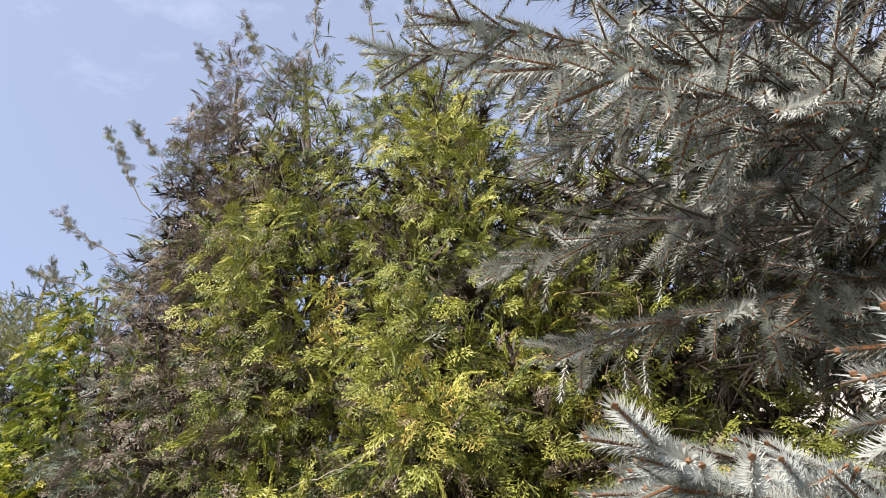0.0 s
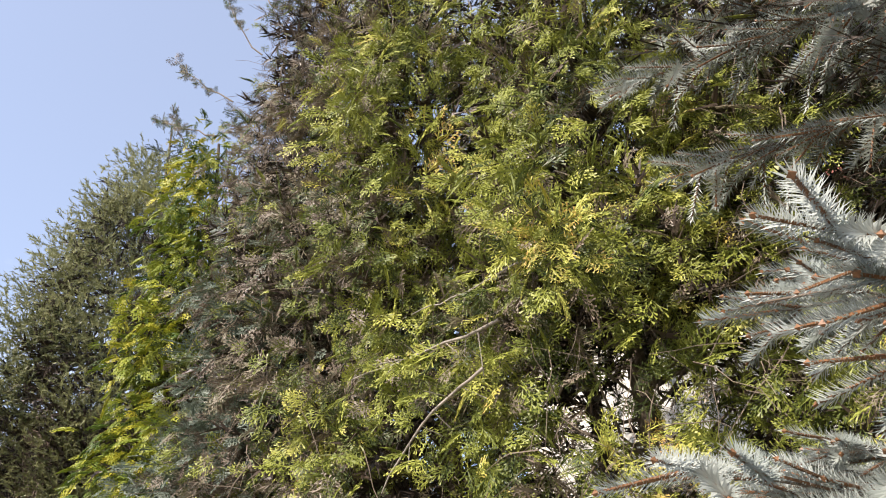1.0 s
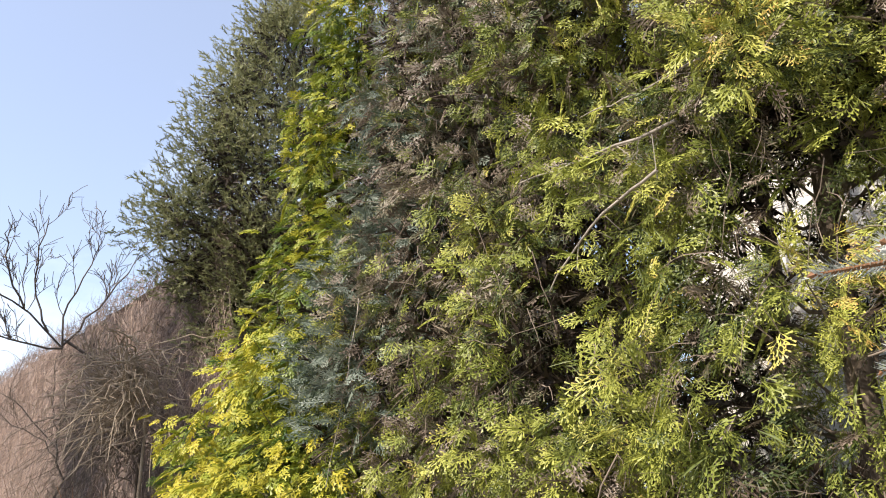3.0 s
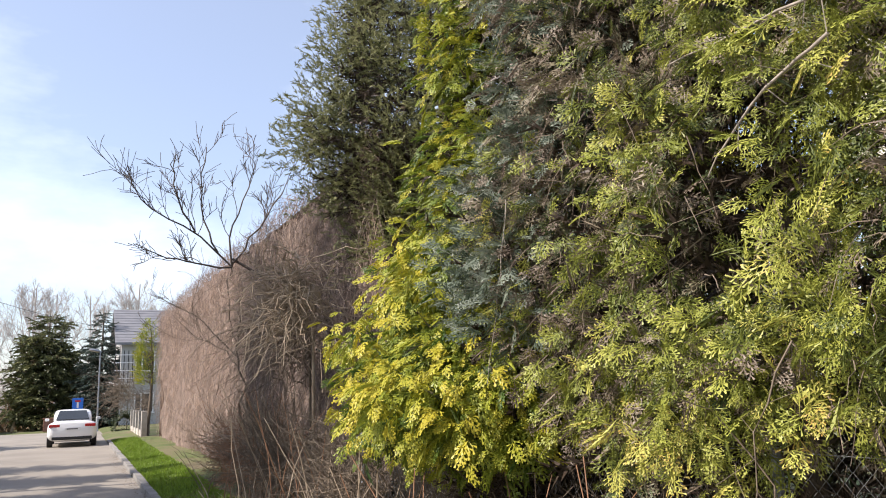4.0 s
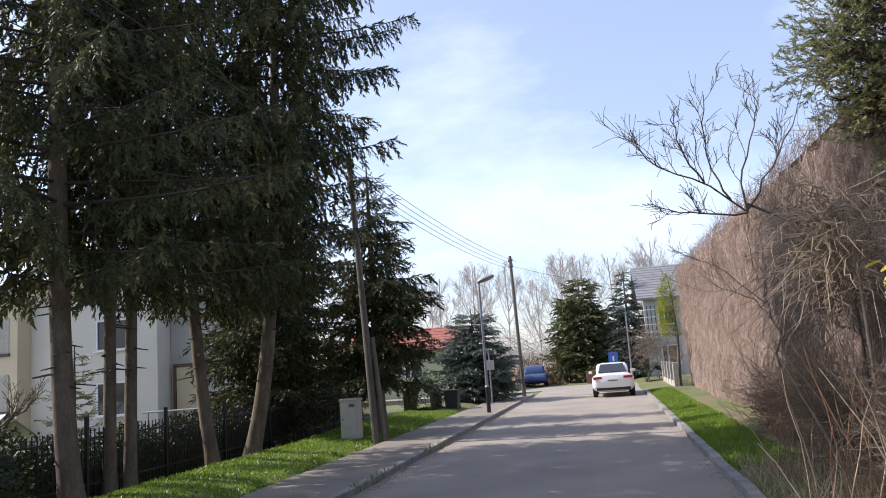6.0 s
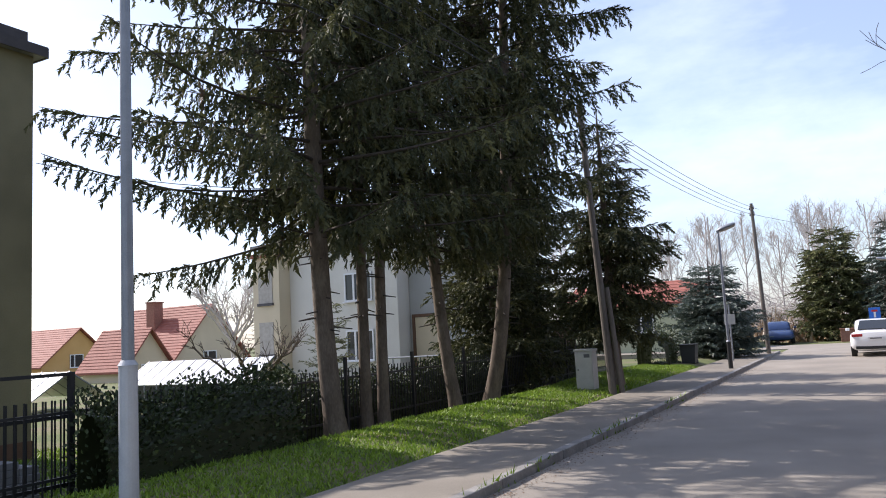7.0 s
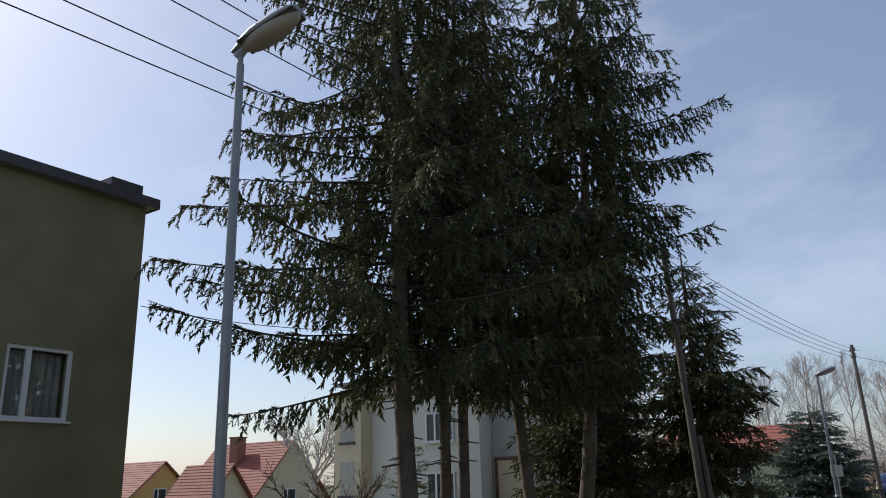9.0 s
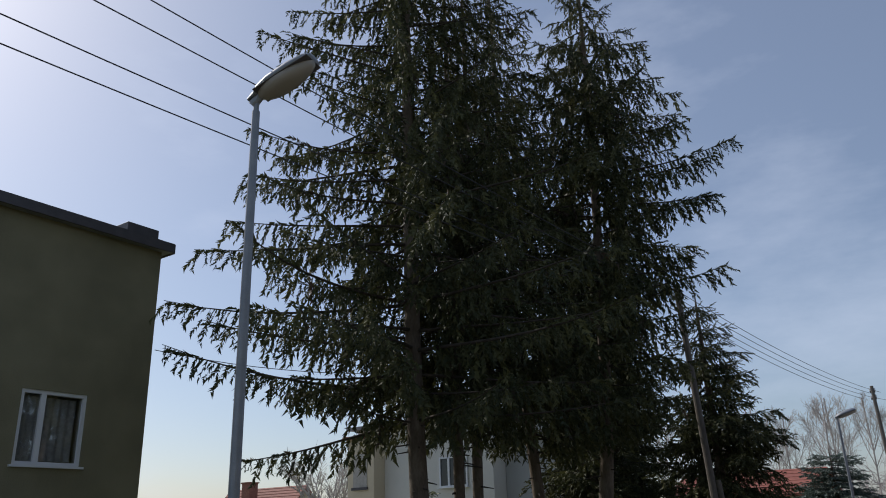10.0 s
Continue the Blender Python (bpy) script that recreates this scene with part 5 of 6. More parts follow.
leafy_hedge("garden_shrub", -9.6, 24.0, 31.0, 0.6, 1.1, 4000, "dark garden shrubs behind the fence", 373)
leafy_hedge("garden_shrub", -6.9, 30.8, 33.2, 0.7, 1.7, 3000, "round bare-looking dark shrub by the pavement", 374)
leafy_hedge("garden_shrub", 3.2, 47.5, 49.5, 0.6, 1.1, 1500, "low green shrub at the end of the hedge", 375)

FX = -8.3


def picket_fence():
    top = thing("metal_fence", FX, 3.2, 0, "black metal garden fence with narrow pickets", "fence")
    for q in range(12):
        part("post", box(-0.03, 0.03, q * 2.45 - 0.03, q * 2.45 + 0.03, -0.3, 1.42, 0.004), M_black, top)
    for z in (0.25, 1.02):
        part("rail", box(-0.016, 0.016, 0, 27.0, z, z + 0.035), M_black, top)
    me = None
    for q in range(230):
        y = 0.07 + q * 0.117
        if me is None:
            p = part("picket", box(-0.008, 0.008, -0.008, 0.008, -0.05, 1.2), M_black, top)
            me = p.data
        else:
            p = new("picket", me)
            p.parent = top
        p.location = (0, y, 0)


picket_fence()


def tall_gate():
    top = thing("metal_gate", FX - 0.25, 2.6, 0, "tall black metal gate frame by the drive", "gate")
    for y in (0.0, 4.85):
        part("post", box(-0.035, 0.035, y - 0.035, y + 0.035, -0.3, 1.52, 0.004), M_black, top)
    for z in (0.12, 0.95, 1.47):
        part("rail", box(-0.02, 0.02, 0.0, 4.85, z, z + 0.045), M_black, top)
    for q in range(38):
        part("bar", box(-0.009, 0.009, 0.12 + q * 0.125, 0.138 + q * 0.125, 0.1, 1.18), M_black, top)


tall_gate()


def paver_stack():
    r = np.random.default_rng(381)
    top = thing("paver_stack", -10.6, 5.6, -0.3, "pallets of stacked grey paving blocks", "paving blocks")
    me = {}
    for iy in range(9):
        for iz in range(7):
            h = 7 - (iy in (3, 8)) - (iy > 6)
            if iz >= h:
                continue
            key = r.integers(0, 3)
            if key not in me:
                p = part("paving_block", box(-0.4, 0.4, -0.145, 0.145, 0, 0.095, 0.008), M_paving, top)
                me[key] = p.data
            else:
                p = new("paving_block", me[key])
                p.parent = top
            p.location = (r.uniform(-0.02, 0.02), iy * 0.3, iz * 0.1)


paver_stack()


def street_lamp(x, y, height, face, label, r_low=0.09, low=1.6, low_mat=M_galvlow, size=1.0, tilt=18, group="street lamps"):
    top = thing("street_lamp", x, y, 0.0, label, "street lamp", group, turn=face)
    part("sleeve", rod((0, 0, -0.05), (0, 0, low), r_low, r_low * 0.96, 20), low_mat, top, "pale steel sleeve" if low_mat is M_galvlow else "black painted sleeve")
    part("collar", rod((0, 0, low), (0, 0, low + 0.05), r_low * 1.06, r_low * 0.7, 20), M_galvlow if low_mat is M_galvlow else M_galv, top)
    part("pole", rod((0, 0, low + 0.03), (0, 0, height - 0.12), r_low * 0.66, r_low * 0.5, 18), M_galv, top)
    part("spigot", rod((0, 0, height - 0.14), (0.0, 0, height + 0.05), r_low * 0.36, r_low * 0.36, 14), M_galv, top)
    head = new("lamp_head")
    head.parent = top
    head.matrix_local = pose(0, 0, height + 0.06, 0, -tilt, 0) @ Matrix.Diagonal((size, size, size, 1))
    bm = bmesh.new()
    rings = []
    for u, w, hh in ((-0.10, 0.05, 0.05), (0.0, 0.075, 0.085), (0.08, 0.125, 0.12), (0.25, 0.16, 0.15), (0.55, 0.165, 0.15), (0.75, 0.15, 0.12), (0.84, 0.11, 0.07)):
        ring = [bm.verts.new((u, w * c, 0.01 + hh * s * (1 if s > 0 else 0.05))) for c, s in ((math.cos(a), math.sin(a)) for a in np.linspace(0, 2 * math.pi, 17)[:-1])]
        rings.append(ring)
    for a, b in zip(rings, rings[1:]):
        for q in range(16):
            bm.faces.new((a[q], a[(q + 1) % 16], b[(q + 1) % 16], b[q]))
    bm.faces.new(rings[0][::-1]), bm.faces.new(rings[-1])
    bmesh.ops.recalc_face_normals(bm, faces=bm.faces)
    hood = part("hood", bm, M_galv, head)
    for p in hood.data.polygons:
        p.use_smooth = True
    bm = bmesh.new()
    rings = []
    for f, dz in ((1.0, 0.0), (0.97, -0.045), (0.82, -0.085), (0.45, -0.105)):
        rings.append([bm.verts.new((0.43 + 0.40 * f * c, 0.15 * f * s * (1 - 0.1 * c), dz)) for c, s in ((math.cos(a), math.sin(a)) for a in np.linspace(0, 2 * math.pi, 25)[:-1])])
    for a, b in zip(rings, rings[1:]):
        for q in range(24):
            bm.faces.new((a[q], a[(q + 1) % 24], b[(q + 1) % 24], b[q]))
    bm.faces.new(rings[-1])
    bmesh.ops.recalc_face_normals(bm, faces=bm.faces)
    dif = part("diffuser", bm, M_diffuser, head, "cloudy plastic diffuser bowl")
    for p in dif.data.polygons:
        p.use_smooth = True
    part("rim", box(0.05, 0.82, -0.155, 0.155, 0.0, 0.012, 0.004), M_fascia, head)
    part("hinge_clamp", rod((-0.08, 0, -0.06), (0.06, 0, 0.0), 0.06, 0.05, 12), M_galv, head)


street_lamp(-5.8, 6.06, 6.58, 12, "grey steel street lamp with a cloudy bowl", tilt=20)
street_lamp(-3.75, 28.75, 4.72, 8, "slim grey street lamp with a black foot", r_low=0.075, low=1.0, low_mat=M_black, size=0.72, tilt=18)
street_lamp(1.95, 52, 4.6, 180, "slim grey street lamp far down the street", r_low=0.075, low=0.8, size=0.75, tilt=12)


def utility_pole(x, y, topx, topy, h, label, twin=False):
    top = thing("utility_pole", x, y, 0, label, "utility pole", "utility poles")
    dx, dy = topx - x, topy - y
    part("pole", rod((0, 0, -0.1), (dx, dy, h), 0.10, 0.07, 12), M_pole, top)
    if twin:
        part("pole_stub", rod((0.24, 0.02, -0.1), (0.04, 0.0, 2.7), 0.07, 0.06, 10), M_pole, top, "second concrete leg")
    for q, z in enumerate((0.25, 0.55)):
        part("cross_arm", box(dx - 0.11, dx + 0.11, dy - 0.03, dy + 0.03, h - z - 0.04, h - z + 0.04), M_pole, top)
        for s in (-0.1, 0.1):
            part("insulator", rod((dx + s, dy, h - z + 0.04), (dx + s, dy, h - z + 0.15), 0.03, 0.02, 8), M_upvc, top)


utility_pole(-5.28, 20.0, -5.55, 19.85, 7.45, "weathered twin-legged utility pole on the verge", True)
utility_pole(-3.62, 39.5, -3.75, 39.5, 7.1, "weathered leaning wooden utility pole")
utility_pole(-9.0, -15.0, -9.0, -15.0, 9.9, "weathered utility pole along the street")


def cable(a, b, sag, label):
    u = np.linspace(0, 1, 24)
    p = np.array(a)[None] * (1 - u)[:, None] + np.array(b)[None] * u[:, None]
    p[:, 2] -= sag * 4 * u * (1 - u)
    s = Soup()
    tubes(s, p[None], np.full((1, 24), 0.009), 5)
    tagged(s.obj("overhead_cable", M_cable, smooth=True), label, "cable", "overhead cables")


for k in range(4):
    z1 = 6.95 + 0.08 * k
    cable((-5.55 + 0.14 * k - 0.2, 19.87, z1), (-9.0 + 0.14 * k, -15.0, (7.35, 7.8, 9.06, 9.64)[k]), 0.35, "thin dark overhead cable between utility poles")
    cable((-5.55 + 0.14 * k - 0.2, 19.87, z1), (-3.75 + 0.2 * k - 0.3, 39.5, 6.55 + 0.08 * k), 0.3, "thin dark overhead cable between utility poles")
cable((-14.45, 10.9, 5.75), (-5.6, 19.85, 6.6), 0.9, "thin dark service cable from the olive house")
cable((-3.75, 39.5, 6.6), (4.5, 56, 6.2), 0.3, "thin dark overhead cable to a far house")


def cabinet():
    top = thing("utility_cabinet", -6.08, 20.5, 0.1, "pale grey utility cabinet on the grass", "utility cabinet", turn=-6)
    part("body", box(-0.24, 0.24, -0.16, 0.16, 0.06, 1.02, 0.012), M_cabinet, top)
    part("plinth", box(-0.23, 0.23, -0.15, 0.15, -0.1, 0.06), M_kerb, top)
    part("lid", box(-0.26, 0.26, -0.18, 0.18, 1.02, 1.08, 0.012), M_cabinet, top)
    part("door", box(-0.21, 0.21, -0.172, -0.160, 0.12, 0.97, 0.004), M_cabinet, top)
    part("label_plate", box(0.02, 0.18, -0.176, -0.1725, 0.86, 0.95), M_print, top, "dark unreadable label bars")
    part("lock", rod((-0.16, -0.172, 0.55), (-0.16, -0.182, 0.55), 0.018, sides=10), M_black, top)


cabinet()


def wheelie_bin(x, y):
    top = thing("waste_bin", x, y, 0.1, "black plastic wheeled waste bin", "bin")
    part("body", prism([(-0.24, 0.05), (0.24, 0.05), (0.29, 0.72), (-0.29, 0.72)], "y", -0.3, 0.3), M_bin, top)
    part("lid", box(-0.31, 0.31, -0.33, 0.33, 0.72, 0.78, 0.015), M_bin, top)
    for s in (-0.22, 0.22):
        part("wheel", rod((s - 0.03, 0.28, 0.08), (s + 0.03, 0.28, 0.08), 0.1, sides=14), M_rubber, top)


wheelie_bin(-5.75, 32.2)


def sign(name, x, y, zc, w, h, label, face, pole_h, design):
    top = thing(name, x, y, 0.05, label, "sign")
    part("post", rod((0, 0, -0.05), (0, 0, pole_h), 0.03, sides=12), M_galv, top)
    part("plate", box(-w / 2, w / 2, -0.05, -0.035, zc - h / 2, zc + h / 2, 0.004), face, top)
    if design:
        part("white_stem", box(-w * 0.09, w * 0.09, -0.056, -0.052, zc - h * 0.38, zc + h * 0.12), M_signwhite, top)
        part("red_bar", box(-w * 0.26, w * 0.26, -0.057, -0.052, zc + h * 0.14, zc + h * 0.30), M_signred, top)


sign("dead_end_sign", 0.85, 44.2, 1.62, 0.5, 0.55, "blue dead-end sign with a white stem and red bar", M_signblue, 1.9, True)
sign("notice_sign", -4.4, 34.0, 1.7, 0.42, 0.42, "small grey notice plate on a post", M_cabinet, 2.3, False)

# ---- cars ----


def car(x, y, turn, paint_mat, label):
    """A saloon: lofted lower body, cabin with glass, lamps, bumper, plate and wheels; it points along +y."""
    top = thing("car", x, y, 0.0, label, "car", turn=turn)

    def loft(stations, n=14, power=4.0):
        bm = bmesh.new()
        rings = []
        for yy, w, z0, z1 in stations:
            ring = []
            for a in np.linspace(0, 2 * math.pi, n * 2 + 1)[:-1]:
                c, s = math.cos(a), math.sin(a)
                e = 2.0 / power
                ring.append(bm.verts.new((w * math.copysign(abs(c) ** e, c), yy, (z0 + z1) / 2 + (z1 - z0) / 2 * math.copysign(abs(s) ** e, s))))
            rings.append(ring)
        for a, b in zip(rings, rings[1:]):
            for q in range(n * 2):
                bm.faces.new((a[q], a[(q + 1) % (2 * n)], b[(q + 1) % (2 * n)], b[q]))
        bm.faces.new(rings[0][::-1]), bm.faces.new(rings[-1])
        bmesh.ops.recalc_face_normals(bm, faces=bm.faces)
        return bm
    b = part("body", loft([(-2.33, 0.70, 0.42, 0.92), (-2.27, 0.84, 0.30, 1.0), (-2.0, 0.90, 0.22, 1.03), (-1.2, 0.915, 0.18, 0.98), (0.0, 0.915, 0.18, 0.96), (1.2, 0.91, 0.18, 0.94), (1.9, 0.87, 0.22, 0.82), (2.25, 0.78, 0.28, 0.7), (2.36, 0.6, 0.34, 0.6)]), paint_mat, top)
    c = part("cabin", loft([(-1.95, 0.66, 0.9, 1.02), (-1.45, 0.70, 0.88, 1.30), (-0.9, 0.69, 0.88, 1.43), (-0.1, 0.69, 0.88, 1.46), (0.5, 0.69, 0.88, 1.38), (1.25, 0.68, 0.86, 0.98)], power=5), paint_mat, top)
    for ob in (b, c):
        for p in ob.data.polygons:
            p.use_smooth = True
    bm = bmesh.new()
    f = [bm.verts.new(v) for v in ((-0.60, -1.90, 1.055), (0.60, -1.90, 1.055), (0.50, -1.22, 1.385), (-0.50, -1.22, 1.385))]
    bm.faces.new(f)
    g = bmesh.ops.extrude_face_region(bm, geom=bm.faces[:])
    bmesh.ops.translate(bm, vec=(0, -0.045, 0.03), verts=[v for v in g["geom"] if isinstance(v, bmesh.types.BMVert)])
    bmesh.ops.recalc_face_normals(bm, faces=bm.faces)
    part("rear_window", bm, M_glass, top, "dark rear window")
    for s in (-1, 1):
        part("side_window", prism([(-1.2, 1.02), (0.95, 1.02), (0.35, 1.34), (-0.85, 1.38)], "x", s * 0.70 - 0.012, s * 0.70 + 0.012), M_glass, top)
        part("tail_light", box(min(s * 0.45, s * 0.84), max(s * 0.45, s * 0.84), -2.345, -2.24, 0.79, 0.90, 0.02), M_lampred, top, "red tail light")
        part("mirror", box(min(s * 0.92, s * 1.08), max(s * 0.92, s * 1.08), 0.55, 0.70, 0.98, 1.1, 0.03), paint_mat, top)
        for yy in (-1.45, 1.42):
            w = part("wheel", rod((s * 0.70, yy, 0.32), (s * 0.90, yy, 0.32), 0.32, sides=24), M_rubber, top, "black tyre")
            part("rim", rod((s * 0.88, yy, 0.32), (s * 0.912, yy, 0.32), 0.21, 0.2, sides=16), M_alloy, w)
    part("number_plate", box(-0.26, 0.26, -2.352, -2.33, 0.66, 0.77), M_signwhite, top, "white plate with a plain dark bar")
    part("plate_bar", box(-0.2, 0.2, -2.357, -2.3525, 0.695, 0.735), M_print, top)
    part("bumper_insert", box(-0.72, 0.72, -2.335, -2.25, 0.30, 0.42, 0.02), M_black, top, "black lower bumper")
    return top


car(0.69, 37.85, 0, M_carwhite, "white saloon car parked seen from behind")
car(-4.7, 57.0, 186, M_carblue, "small dark blue car parked by the far verge")

# ---- houses ----


def window(parent, axis, w, a0, a1, z0, z1, out, split=True, pane=None):
    """A window set in a wall face at w across axis, facing out (+1 or -1)."""
    def slab(a, b, c, d, lo, hi):
        lo, hi = sorted((w + out * lo, w + out * hi))
        return box(lo, hi, a, b, c, d) if axis == "x" else box(a, b, lo, hi, c, d)
    win = part("window", slab(a0, a1, z0, z1, -0.10, -0.085), pane or M_glass, parent, "dark glazed window with white frame")
    t = 0.07
    for name, e in (("frame_side", (a0, a0 + t, z0, z1)), ("frame_side", (a1 - t, a1, z0, z1)), ("frame_head", (a0 + t, a1 - t, z1 - t, z1)), ("frame_foot", (a0 + t, a1 - t, z0, z0 + t))):
        part(name, slab(*e, -0.09, -0.03), M_upvc, win)
    if split:
        m = a0 + (a1 - a0) * 0.34
        part("mullion", slab(m - 0.05, m + 0.05, z0 + t, z1 - t, -0.09, -0.03), M_upvc, win)
    part("sill", slab(a0 - 0.06, a1 + 0.06, z0 - 0.04, z0, -0.09, 0.06), M_upvc, win)
    return win


def wall_with_holes(parent, axis, w, thick, a0, a1, z0, z1, holes, mat, out):
    """A wall face with real openings: one grid of cells, drawn inwards."""
    us = sorted({a0, a1, *[h[0] for h in holes], *[h[1] for h in holes]})
    zs = sorted({z0, z1, *[h[2] for h in holes], *[h[3] for h in holes]})
    bm = bmesh.new()
    vs = {}

    def vert(u, z):
        if (u, z) not in vs:
            vs[u, z] = bm.verts.new((w, u, z) if axis == "x" else (u, w, z))
        return vs[u, z]
    for p, q in zip(us, us[1:]):
        for c, d in zip(zs, zs[1:]):
            if not any(h[0] <= p and h[1] >= q and h[2] <= c and h[3] >= d for h in holes):
                bm.faces.new((vert(p, c), vert(q, c), vert(q, d), vert(p, d)))
    g = bmesh.ops.extrude_face_region(bm, geom=bm.faces[:])
    bmesh.ops.translate(bm, vec=(-out * thick, 0, 0) if axis == "x" else (0, -out * thick, 0), verts=[v for v in g["geom"] if isinstance(v, bmesh.types.BMVert)])
    bmesh.ops.recalc_face_normals(bm, faces=bm.faces)
    return part("wall", bm, mat, parent)


def olive_house():
    top = thing("olive_house", 0, 0, 0, "flat-roofed olive-green rendered house", "house")
    holes = [(8.13, 9.45, 3.18, 4.58), (7.75, 9.05, 0.35, 1.75), (3.2, 4.6, 3.18, 4.58), (3.2, 4.6, 0.35, 1.75)]
    wall_with_holes(top, "x", -14.4, 0.35, -3.0, 10.8, 0.1, 8.0, holes, M_olive, 1)
    part("wall", box(-25, -14.752, 10.45, 10.797, -0.4, 8.0), M_olive, top)
    part("wall", box(-25, -14.752, -2.997, -2.65, -0.4, 8.0), M_olive, top)
    part("wall", box(-25, -24.7, -2.65, 10.45, -0.4, 8.0), M_olive, top)
    part("inner_floor", box(-24.7, -14.76, -2.6, 10.4, 2.5, 2.75), M_grey, top)
    part("inner_wall", box(-18.2, -18.0, -2.6, 10.4, -0.3, 7.9), M_grey, top)
    part("plinth", box(-14.42, -14.36, -3.0, 10.82, -0.4, 0.1), M_plinth, top, "brown plinth")
    part("roof", box(-25.3, -14.2, -3.3, 10.98, 8.0, 8.16), M_slate, top)
    part("fascia", box(-14.2, -14.16, -3.3, 10.98, 7.98, 8.2), M_fascia, top, "dark metal roof edge")
    part("fascia", box(-25.3, -14.2, 10.98, 11.02, 7.98, 8.2), M_fascia, top)
    part("chimney", box(-15.2, -14.5, 9.95, 10.75, 8.16, 8.55, 0.01), M_fascia, top, "dark capped roof block")
    for a0, a1, z0, z1 in holes:
        win = window(top, "x", -14.4, a0, a1, z0, z1, 1, pane=M_pane)
        s = Soup()
        yy = np.linspace(a0 + 0.1, a1 - 0.1, 40)
        p = np.stack([-14.62 + 0.025 * np.sin(yy * 40), yy], -1)
        v = np.concatenate([np.column_stack([p, np.full(40, z0 + 0.1)]), np.column_stack([p, np.full(40, z1 - 0.1)])])
        t = np.array([[k, k + 1, k + 41] for k in range(39)] + [[k, k + 41, k + 40] for k in range(39)])
        s.add(v, t)
        s.obj("net_curtain", M_net, win, smooth=True)


olive_house()


def gabled_house(name, x0, x1, y0, y1, z0, eave, ridge, along, wall_mat, roof_mat, label, windows=(), over=0.4, chimney=None):
    """Walls, a gabled roof of real thickness, windows as (axis, across, from, to, low, high, out)."""
    top = thing(name, 0, 0, 0, label, "house")
    part("wall", box(x0, x1, y0, y1, z0, eave), wall_mat, top)
    t = 0.18
    if along == "x":
        m = (y0 + y1) / 2
        part("gable", prism([(y0, eave), (y1, eave), (m, ridge)], "x", x0 + 0.003, x1 - 0.003), wall_mat, top)
        k = (ridge - eave) / (m - y0)
        for s, e in ((-1, y0 - over), (1, y1 + over)):
            part("roof", prism([(e, eave - k * over + 0.02), (m, ridge + 0.02), (m, ridge + t), (e, eave - k * over + t)], "x", x0 - over, x1 + over), roof_mat, top)
        for q in range(int((ridge - eave + k * over) / 0.22)):
            f = (q + 0.5) * 0.22 / (ridge - eave + k * over)
            yy, zz = m + (y0 - over - m) * f, ridge + t + (eave - k * over - ridge) * f
            part("tile_course", box(x0 - over, x1 + over, yy - 0.03, yy + 0.03, zz - 0.03, zz + 0.012), roof_mat, top)
    else:
        m = (x0 + x1) / 2
        part("gable", prism([(x0, eave), (x1, eave), (m, ridge)], "y", y0 + 0.003, y1 - 0.003), wall_mat, top)
        k = (ridge - eave) / (m - x0)
        for e in (x0 - over, x1 + over):
            part("roof", prism([(e, eave - k * over + 0.02), (m, ridge + 0.02), (m, ridge + t), (e, eave - k * over + t)], "y", y0 - over, y1 + over), roof_mat, top)
    if chimney:
        cx, cy, cz0, cz1 = chimney
        part("chimney", box(cx - 0.45, cx + 0.45, cy - 0.45, cy + 0.45, cz0, cz1, 0.02), M_brick, top, "brick chimney")
        part("chimney_cap", box(cx - 0.52, cx + 0.52, cy - 0.52, cy + 0.52, cz1, cz1 + 0.1), M_brick, top)
    for w in windows:
        ax, at, a0, a1, c0, c1, out = w
        window(top, ax, at + out * 0.11, a0, a1, c0, c1, out)
    return top


gabled_house("red_roofed_house", -53.2, -45, 42, 50, -0.5, 0.9, 5.1, "x", M_cream, M_roof, "cream house with a steep red tiled roof", [("y", 42, -50, -48.6, -0.2, 0.7, -1), ("x", -45, 45.2, 46.6, 0.4, 1.6, 1)], chimney=(-49.6, 44.6, 3.2, 5.6))
gabled_house("house_wing", -49.5, -45.0, 38, 42.0, -0.5, 0.8, 3.3, "x", M_cream, M_roof, "cream wing with a red tiled gable", [("x", -45.0, 39.3, 40.7, -0.2, 0.9, 1)])
gabled_house("orange_house", -80, -69, 48, 56, -0.5, 1.0, 4.4, "x", M_orange, M_roof, "orange gabled house with a red tiled roof", [("x", -69, 51, 52.5, 0.6, 1.9, 1)])
gabled_house("white_house", -25.3, -17.6, 30, 40, -0.5, 6.4, 6.6, "x", M_white, M_slate, "tall white rendered house with a nearly flat roof", [("y", 30, -20.4, -18.9, 3.5, 4.8, -1), ("y", 30, -20.4, -18.9, 0.8, 2.2, -1), ("x", -17.6, 33, 34.2, 3.4, 4.6, 1)])
sb = thing("stair_block", 0, 0, 0, "cream rendered stair block on a white house", "house")
part("wall", box(-25.2, -23.6, 29.2, 29.995, -0.5, 5.9), M_cream, sb)
part("roof", box(-25.4, -23.4, 29.0, 29.995, 5.9, 6.05), M_roof, sb, "thin red-brown roof edge")
for z in (1.3, 3.7):
    part("shutter", box(-24.85, -24.0, 29.17, 29.196, z, z + 1.5), M_stonewall, sb, "tan roller shutter")
    part("sill", box(-24.9, -23.95, 29.1, 29.196, z - 0.12, z), M_fascia, sb)
hw = thing("house_annex", 0, 0, 0, "grey rendered annex with a cream panel", "house")
part("wall", box(-17.58, -15.0, 31.0, 39.0, -0.5, 5.4), M_grey, hw)
part("roof", box(-17.6, -14.7, 30.7, 39.3, 5.4, 5.6), M_slate, hw)
part("door", box(-17.3, -16.1, 30.93, 30.99, 0.4, 2.6), M_cream, hw, "cream panel door")
part("door_frame", box(-17.45, -17.32, 30.9, 30.99, 0.3, 2.75), M_plinth, hw)
